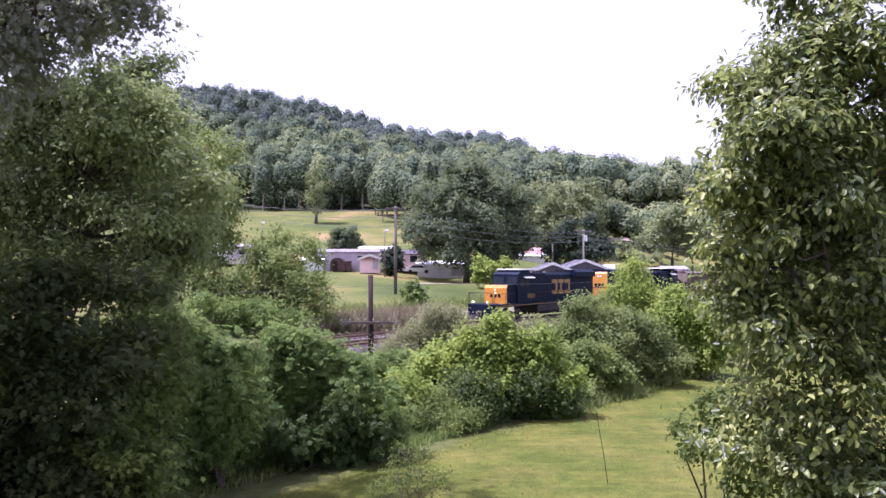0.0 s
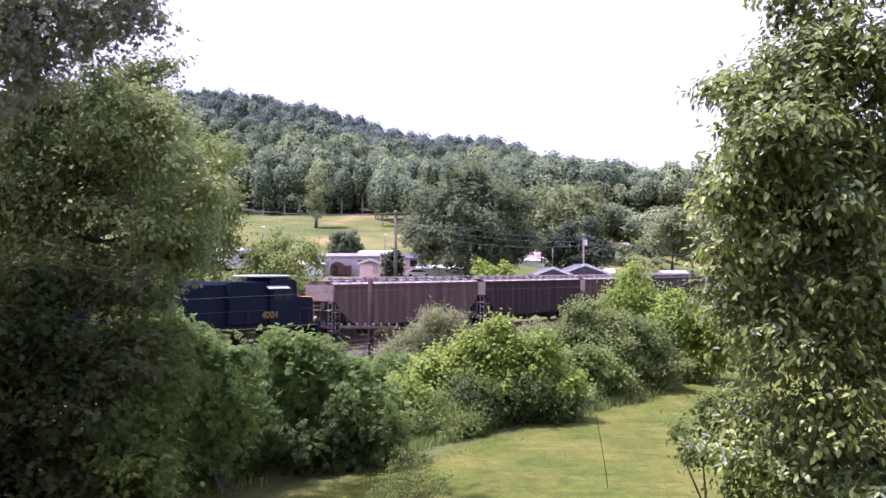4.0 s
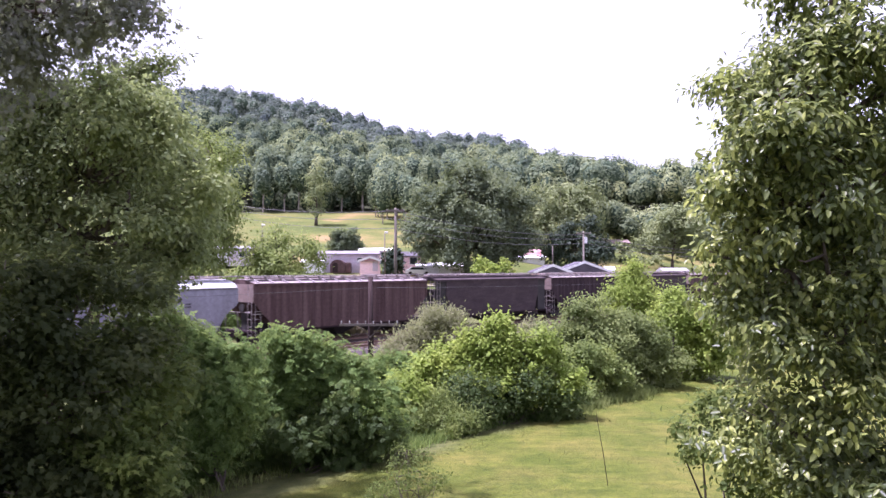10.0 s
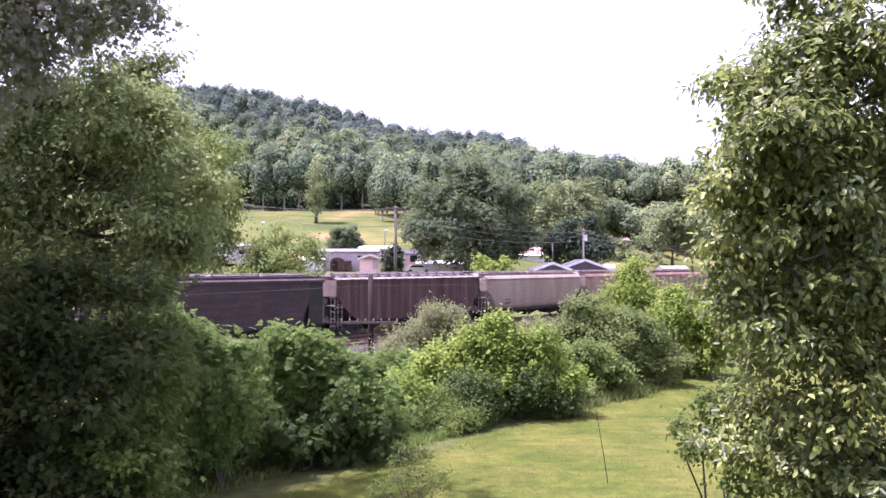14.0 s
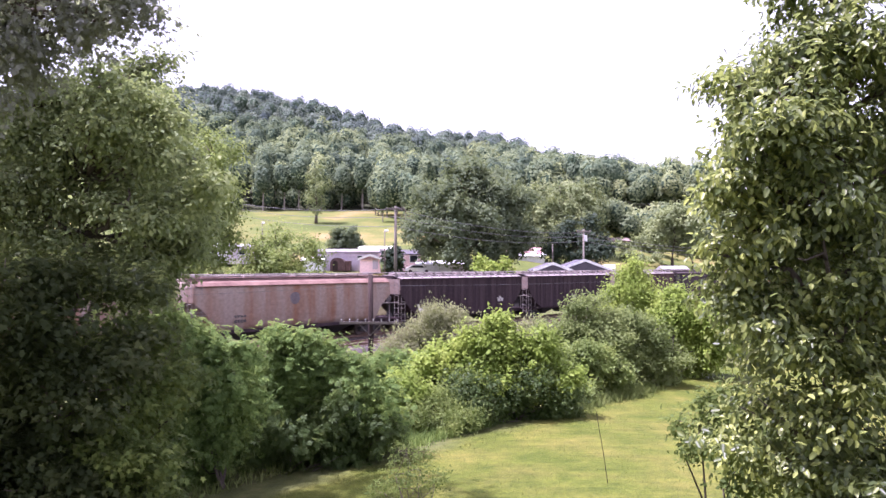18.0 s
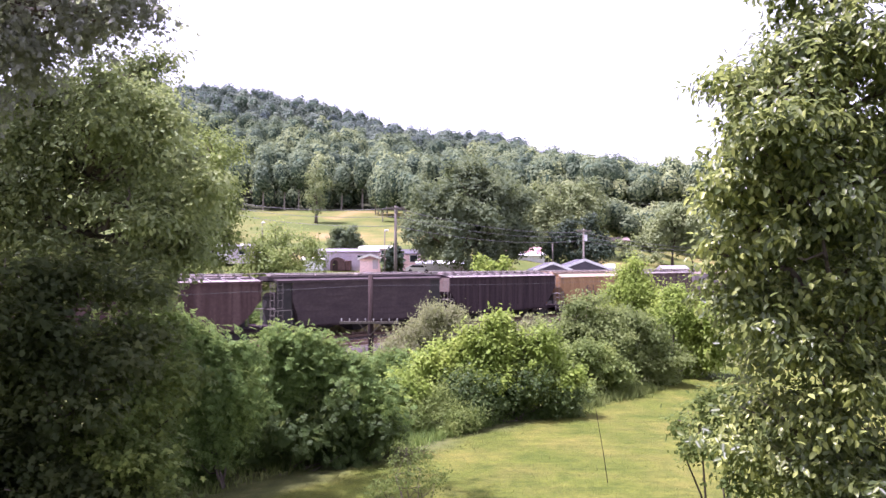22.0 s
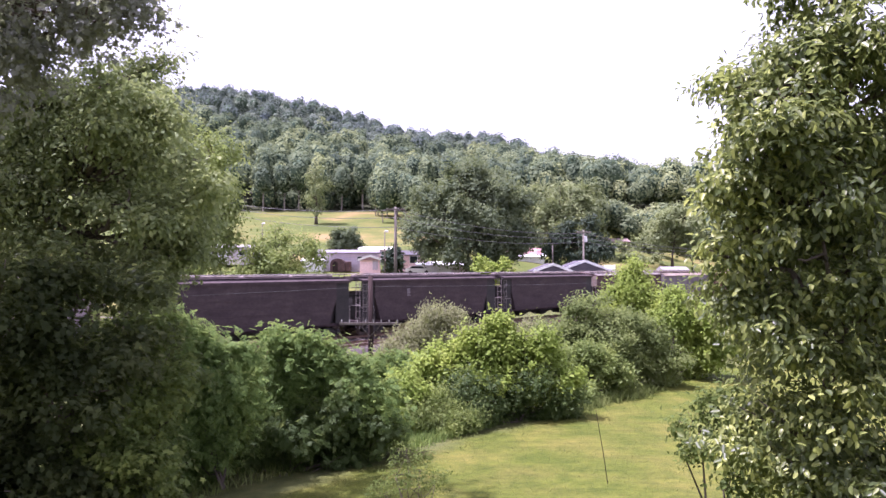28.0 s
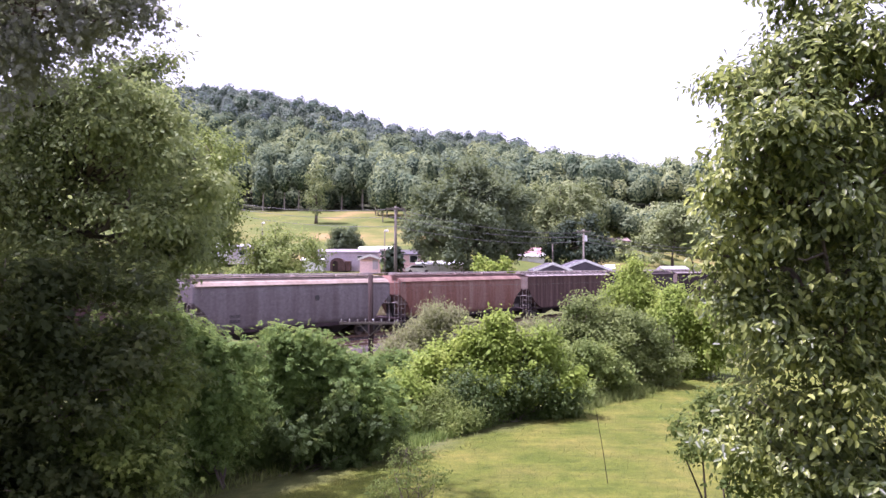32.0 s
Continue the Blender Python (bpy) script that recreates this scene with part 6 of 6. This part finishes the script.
plant("maple_tree", "green maple with leaves lightened to a yellowish green", "tree", (-7.18, 15.00),
      deepened([(-5.02, 14.69, 0.35, 0.27), (-5.39, 14.74, 0.08, 0.31), (-5.74, 14.43, -0.57, 0.35), (-5.47, 14.55, 3.97, 0.13), (-5.92, 14.66, 3.82, 0.19), (-6.24, 14.52, 3.67, 0.33), (-6.57, 14.39, 3.47, 0.39), (-6.97, 14.33, 3.24, 0.49), (-7.88, 15.02, 3.29, 0.57), (-7.97, 14.18, 2.99, 0.59), (-8.78, 14.82, 2.68, 0.78), (-5.92, 14.81, 3.30, 0.30), (-5.72, 14.49, 3.01, 0.28), (-5.31, 14.52, 2.61, 0.26), (-5.76, 14.82, 2.68, 0.37), (-6.17, 14.36, 2.76, 0.49), (-6.73, 14.28, 2.48, 0.54), (-7.52, 14.77, 2.34, 0.61), (-8.16, 14.71, 1.88, 0.67), (-4.85, 14.61, 2.04, 0.28), (-5.38, 14.72, 2.00, 0.36), (-5.93, 14.56, 1.92, 0.39), (-6.63, 14.77, 1.78, 0.56), (-4.63, 14.62, 1.54, 0.21), (-5.02, 14.63, 1.38, 0.33), (-5.64, 14.81, 1.23, 0.37), (-6.10, 14.44, 1.09, 0.52), (-6.90, 14.40, 1.08, 0.60), (-7.77, 14.60, 0.88, 0.66), (-8.55, 14.62, 0.77, 0.77), (-4.78, 14.57, 0.82, 0.26), (-5.29, 14.61, 0.55, 0.31), (-5.98, 14.83, 0.33, 0.37), (-6.39, 14.24, 0.21, 0.52), (-7.49, 14.94, -0.01, 0.62), (-8.29, 14.74, -0.23, 0.67), (-6.06, 14.62, -0.39, 0.40), (-5.67, 14.60, -0.12, 0.26)], 0.94, 1.13, 5),
      LEAF_MAPLE, 7000, 10, 0.115, DIAMOND, 53, 0.18, sigma=0.2, droop=0.75, clump=0.42, flat=0.3, storeys=True)
# Darker half of the low boughs; the shade is in the leaf colour.
plant("maple_tree", "low maple boughs in shade-darkened leaves over the yard's edge", "tree", (-5.93, 12.00),
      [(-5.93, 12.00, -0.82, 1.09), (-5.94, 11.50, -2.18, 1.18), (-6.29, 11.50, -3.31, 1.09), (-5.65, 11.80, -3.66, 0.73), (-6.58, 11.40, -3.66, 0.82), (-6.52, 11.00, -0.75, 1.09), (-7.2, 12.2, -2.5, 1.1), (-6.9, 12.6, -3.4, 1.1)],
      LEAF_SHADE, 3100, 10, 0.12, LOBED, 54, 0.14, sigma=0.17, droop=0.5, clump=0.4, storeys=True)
# Less shaded half of the same low boughs, given a lighter leaf colour.
plant("maple_tree", "low green maple boughs beside the dark tree", "tree", (-5.6, 13.2),
      [(-5.52, 13.00, -1.18, 0.65), (-5.33, 12.50, -2.37, 0.91), (-5.29, 12.00, -3.27, 0.82), (-5.08, 12.60, -3.62, 0.54), (-5.23, 14.00, -2.01, 0.54), (-5.0, 13.2, -2.9, 0.5)],
      LEAF_LOW, 1300, 10, 0.115, LOBED, 57, 0.1, sigma=0.16, droop=0.5, clump=0.38, storeys=True)
plant("sapling", "thin open sapling with few small leaves in the lawn", "bush", (-0.51, 11.50),
      [(-0.73, 11.50, -3.22, 0.31), (-0.34, 11.50, -3.13, 0.30), (-0.56, 11.50, -2.87, 0.17), (-0.12, 11.50, -3.31, 0.21), (-0.90, 11.50, -3.48, 0.23)],
      LEAF_LOW, 240, 7, 0.045, DIAMOND, 55, 0.012, sigma=0.07, stems=12, shell=0.2, twigs=5, clump=0.12)


def stake():
    a, b = Vector((3.79, 17.30, -5.01)), Vector((3.52, 17.30, -3.33))
    t = thing("garden_stake", "thin dark leaning stake in the lawn", "stake", pose(a.x, a.y, gz(a.x, a.y) - 0.05))
    c = b - a
    part("rod", made(tube, [(0, 0, 0), c * 0.4 + Vector((0.01, 0, 0.05)), c + Vector((0, 0, 0.05))], [0.010, 0.009, 0.006], 6), DARK_POLE, t)


stake()


# ---------------------------------------------------------------- weeds and grass
def tufts(name, label, places, per, size, mat, template, seed, lean=0.35, cat="weeds"):
    rng = np.random.default_rng(seed)
    p = np.repeat(np.array(places, float), per, 0)
    p[:, :2] += rng.normal(0, 0.12, (len(p), 2))
    p[:, 2] = ground_z(p[:, 0], p[:, 1]) - 0.02
    axis = rng.normal(0, lean, (len(p), 3))
    axis[:, 2] = 1.0
    up = rng.normal(0, 1, (len(p), 3))
    up[:, 2] = 0
    sz = size * (0.5 + 0.8 * rng.random(len(p)))
    ob = new(name, leaf_mesh(name, leaf_arrays(p, axis, up, sz, template), len(p), template, mat))
    return tagged(ob, label, cat, kind="stuff")


def scatter(n, s0, s1, d0, d1, seed):
    rng = np.random.default_rng(seed)
    a, b = rng.uniform(s0, s1, n), rng.uniform(d0, d1, n)
    return [tuple(on_line(x, y)) for x, y in zip(a, b)]


def lawn_places(n, seed):
    rng = np.random.default_rng(seed)
    out = []
    for x, y in zip(rng.uniform(-5, 13, n), rng.uniform(9, 33, n)):
        if -math.cos(THETA) * x + math.sin(THETA) * y < 13.6 and abs(x) < 0.62 * y:
            out.append((x, y, 0))
    return out


tufts("lawn_grass", "short mown grass blades of the lawn", lawn_places(30000, 58), 2, 0.055, LAWN, NARROW, 59, lean=1.5, cat="grass")
tufts("edge_weeds", "pale green rank weeds in front of the bushes", scatter(320, 49.5, 55.0, 14.0, 15.2, 68), 10, 0.36, LEAF_DEEP, BLADE, 69)
rng = np.random.default_rng(81)
tufts("verge_weeds", "rank green weeds along the lawn's edge", [(4.0 + 4.4 * k + a, 25.0 + 5.6 * k ** 0.8 + b, 0) for k, a, b in zip(rng.random(420), rng.normal(0, 0.22, 420), rng.normal(0, 0.4, 420))], 9, 0.34, GRASS, BLADE, 82)
tufts("bank_weeds", "tall green weeds along the bushes' foot", scatter(1300, 30, 90, 14.8, 17.0, 60), 9, 0.32, GRASS, BLADE, 61)
tufts("scrub_weeds", "rank weeds on the bank below the yard", scatter(2600, 10, 110, 16.0, 33, 62), 8, 0.7, GRASS, BLADE, 63)
tufts("dry_brush", "brown dry brush along the railway's far side", scatter(800, 72, 92, 45.5, 49.5, 64), 9, 1.5, STRAW, BLADE, 65)
tufts("field_weeds", "green weeds at the field's edge", scatter(1500, 30, 130, 50, 57, 66), 8, 0.9, GRASS, BLADE, 67)


# ---------------------------------------------------------------- woods
def ball_template():
    """Directions and faces of a unit ball."""
    bm = bmesh.new()
    bmesh.ops.create_icosphere(bm, subdivisions=2, radius=1.0)
    bm.verts.ensure_lookup_table()
    v = np.array([q.co[:] for q in bm.verts])
    f = [tuple(q.index for q in face.verts) for face in bm.faces]
    bm.free()
    return v, f


DOME = ball_template()


def billows(count, rng):
    """Puffs of foliage on a crown: their directions, widths and heights."""
    u = unit(rng.normal(size=(count, 3)) + np.array([0, 0, 0.35]))
    return u, rng.uniform(0.2, 0.42, count), rng.uniform(0.2, 0.42, count)


def swell(v, puffs):
    u, w, h = puffs
    gap = 1 - v @ u.T
    return 0.64 + np.max(h * np.sqrt(np.clip(1 - gap / (w * 0.5), 0, 1)), axis=1)


def crown_of(px, py, z, h, r, rng, cards, leaf, lift=0.58, tall=0.42):
    """One far tree: a heart coloured dark as the shade inside, and the leaf sprays that shingle its puffs."""
    puffs = billows(int(rng.integers(16, 26)), rng)
    stretch = np.array([r, r, h * tall])
    mid = np.array([px, py, z + h * lift])
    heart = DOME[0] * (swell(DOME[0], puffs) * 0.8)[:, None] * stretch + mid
    v = unit(rng.normal(size=(cards, 3)) + np.array([0, -0.3, 0.3]))
    k = swell(v, puffs)
    e = 0.06
    side = unit(np.cross(v, rng.normal(size=v.shape)))
    other = np.cross(v, side)
    slope_a = (swell(unit(v + side * e), puffs) - k) / e
    slope_b = (swell(unit(v + other * e), puffs) - k) / e
    n = unit(v * k[:, None] - side * slope_a[:, None] - other * slope_b[:, None])
    pos = v * (k * rng.uniform(0.86, 1.02, cards))[:, None] * stretch + mid
    up = n + rng.normal(0, 0.16, v.shape) + np.array([0, 0, 0.2])
    axis = side + n * rng.normal(0.05, 0.2, (cards, 1))
    size = leaf * rng.uniform(0.6, 1.35, cards)
    pos = pos - unit(axis) * size[:, None] * 0.5
    return heart, (pos, axis, up, size)


class Woods:
    """Many crowns gathered into one sheet of leaves, with their hearts and trunks."""

    def __init__(self):
        self.leaves, self.hearts, self.tones, self.count = [], [], [], 0
        self.trunks = bmesh.new()

    def add(self, px, py, h, r, rng, cards, leaf, lift=0.58, tall=0.42, sink=0.0, trunk=0.0):
        z = gz(px, py) - sink
        heart, (pos, axis, up, size) = crown_of(px, py, z, h, r, rng, cards, leaf, lift, tall)
        self.hearts.append(heart)
        self.leaves.append(leaf_arrays(pos, axis, up, size, CARD))
        self.tones.append(np.full(len(pos), float(np.clip(rng.normal(0.5, 0.24), 0.02, 0.98))))
        self.count += len(pos)
        if trunk:
            lean = rng.normal(0, 0.25)
            tube(self.trunks, [(px, py, z - 0.3), (px + lean * 0.5, py, z + h * 0.4), (px + lean, py, z + h * 0.85)], [trunk, trunk * 0.8, trunk * 0.3], 6)

    def finish(self, name, label, material):
        ob = new(name, leaf_mesh(name, np.concatenate(self.leaves), self.count, CARD, material, np.concatenate(self.tones)))
        tagged(ob, label, "woods", kind="stuff")
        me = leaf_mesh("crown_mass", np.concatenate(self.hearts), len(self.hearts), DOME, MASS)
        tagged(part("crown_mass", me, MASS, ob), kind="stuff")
        if len(self.trunks.verts):
            tagged(part("wood_trunks", self.trunks, PALE_BARK, ob), kind="stuff")
        else:
            self.trunks.free()


def build_woods():
    """The wooded hill: tall bare-stemmed trees along the field's edge, rounded crowns above, haze-tinted crowns on the
    ridge.
    """
    rng = np.random.default_rng(70)
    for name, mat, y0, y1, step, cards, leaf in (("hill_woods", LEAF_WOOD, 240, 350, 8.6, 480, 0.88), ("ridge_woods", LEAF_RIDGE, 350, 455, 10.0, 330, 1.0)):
        woods = Woods()
        y = y0
        while y < y1:
            first = y < y0 + 12 and mat is LEAF_WOOD
            x1 = 0.36 * y + 10
            x = -0.42 * y - 10 + rng.uniform(0, step)
            while x < x1:
                px, py = x + rng.normal(0, 1.6), y + rng.normal(0, 2.0)
                edge = first and px < 20
                if edge:
                    woods.add(px, py, rng.uniform(14, 20), rng.uniform(3.2, 4.8), rng, 470, 0.75, 0.61, 0.39, trunk=rng.uniform(0.16, 0.28))
                    for _ in range(2):
                        woods.add(px + rng.uniform(-4, 4), py + rng.uniform(3, 9), rng.uniform(6, 11), rng.uniform(2.2, 3.4), rng, 130, 0.8, 0.5, 0.5, sink=0.8)
                else:
                    woods.add(px, py, rng.uniform(12, 20), rng.uniform(4.0, 6.6), rng, cards, leaf)
                x += step * rng.uniform(0.75, 1.25) * (0.75 if edge else 1.0)
            y += step * 0.9
        if mat is LEAF_WOOD:      # a few trees run down along the field's side
            for _ in range(12):
                woods.add(rng.uniform(-21, -6), rng.uniform(203, 232), rng.uniform(12, 17), rng.uniform(2.6, 3.8), rng, 420, 0.65, 0.54, 0.46, trunk=0.2)
        woods.finish(name, "dense summer broadleaf woods on the hill", mat)
    woods = Woods()               # lower woods to the side of the field
    for _ in range(250):
        px, py = rng.uniform(28, 112), rng.uniform(200, 300)
        if px > 0.135 * py:
            woods.add(px, py, rng.uniform(9, 15), rng.uniform(3.4, 5.4), rng, 390, 0.78)
    woods.finish("valley_woods", "lighter broadleaf woods at the hill's foot", LEAF_VALLEY)


build_woods()


# ---------------------------------------------------------------- a bird
FEATHER = coat("pale_feather", (0.85, 0.85, 0.84), (0.7, 0.7, 0.69), 0.8, scale=20, fine=60, bump=0.001, spec=0.2)
bird = thing("small_bird", "small pale bird flying across the yard", "bird", pose(-8.4, 10.5, 4.5))
part("body", made(lambda bm: tube(bm, [(-0.075, 0, 0), (-0.05, 0, -0.002), (-0.01, 0, -0.004), (0.03, 0, 0), (0.05, 0, 0.008), (0.066, 0, 0.01), (0.078, 0, 0.006), (0.09, 0, 0.004)], [0.006, 0.016, 0.024, 0.02, 0.014, 0.015, 0.007, 0.001], 10)), FEATHER, bird, smooth=True)
part("tail", made(lambda bm: prism(bm, [(-0.07, -0.003), (-0.12, -0.006), (-0.12, -0.002), (-0.07, 0.003)], -0.016, 0.016)), FEATHER, bird)
WINGS = []
for side in (-1, 1):
    wing = part("wing", made(lambda bm: loft(bm, [[(x0, side * y, -0.002), (x1, side * y, -0.002), (x1, side * y, 0.003), (x0, side * y, 0.004)] for x0, x1, y in ((-0.03, 0.035, 0), (-0.035, 0.04, 0.05), (-0.03, 0.02, 0.1), (-0.03, -0.02, 0.14))])), FEATHER, bird, at=pose(0, side * 0.012, 0.008))
    WINGS.append((wing, side))
MAPLE_PERCH, PEAR_PERCH = (-8.4, 10.5, 4.5), (3.0, 5.7, 0.9)


# ---------------------------------------------------------------- what moves
def motions():
    """A bird crosses the yard twice; the train rolls past and its wheels turn while it passes."""
    walk(bird, [(0, pose(*MAPLE_PERCH)), (7.1, pose(*MAPLE_PERCH, 0, 20, -10)), (7.8, pose(-2.08, 8.0, 2.08, 0, 8, -5)), (8.0, pose(0.27, 7.9, 0.88, 0, 6, -10)), (8.2, pose(2.1, 7.0, 0.3, 0, 10, -40)), (8.5, pose(*PEAR_PERCH, 0, 0, -50)),
                (12, pose(*PEAR_PERCH, 0, 0, 30)), (14, pose(*PEAR_PERCH, 0, 0, 100)), (15.9, pose(*PEAR_PERCH, 0, -10, 150)), (16.5, pose(2.25, 9.0, 1.55, 0, -20, 160)), (17.0, pose(-6.5, 12.0, 6.5, 0, -20, 170)), (18, pose(-10, 12.5, 6.0, 0, 0, 180)), (32, pose(-10, 12.5, 6.0, 0, 0, 180))])
    for wing, side in WINGS:
        rows = [(0, pose(0, side * 0.012, 0.008))]
        for t0 in (7.1, 15.9):
            rows += [(t0 + 0.08 * i, pose(0, side * 0.012, 0.008, side * (35 if i % 2 else -25), 0, 0)) for i in range(18)]
        walk(wing, rows + [(32, pose(0, side * 0.012, 0.008))])
    for ob, s, turn in ROLLING:
        walk(ob, [(t, line_m(s - run(t), TRACK_FAR, RAIL_Z) @ pose(0, 0, 0, 0, 0, turn)) for t in range(0, 33, 2)])
    for w, s, a, r, sense in WHEELS:
        rows, went = [(0.0, pose(a, 0, r))], 0.0
        for f in range(1, 961):
            t = f / FPS
            if 38 < s - run(t) < 150:
                went += run(t) - run(t - 1 / FPS)
                rows.append((t, pose(a, 0, r, 0, math.degrees(sense * went / r), 0)))
        if len(rows) > 1 and rows[-1][0] < 32:
            rows.append((32.0, rows[-1][1]))
        elif len(rows) == 1:
            rows.append((32.0, rows[0][1]))
        walk(w, rows)


motions()
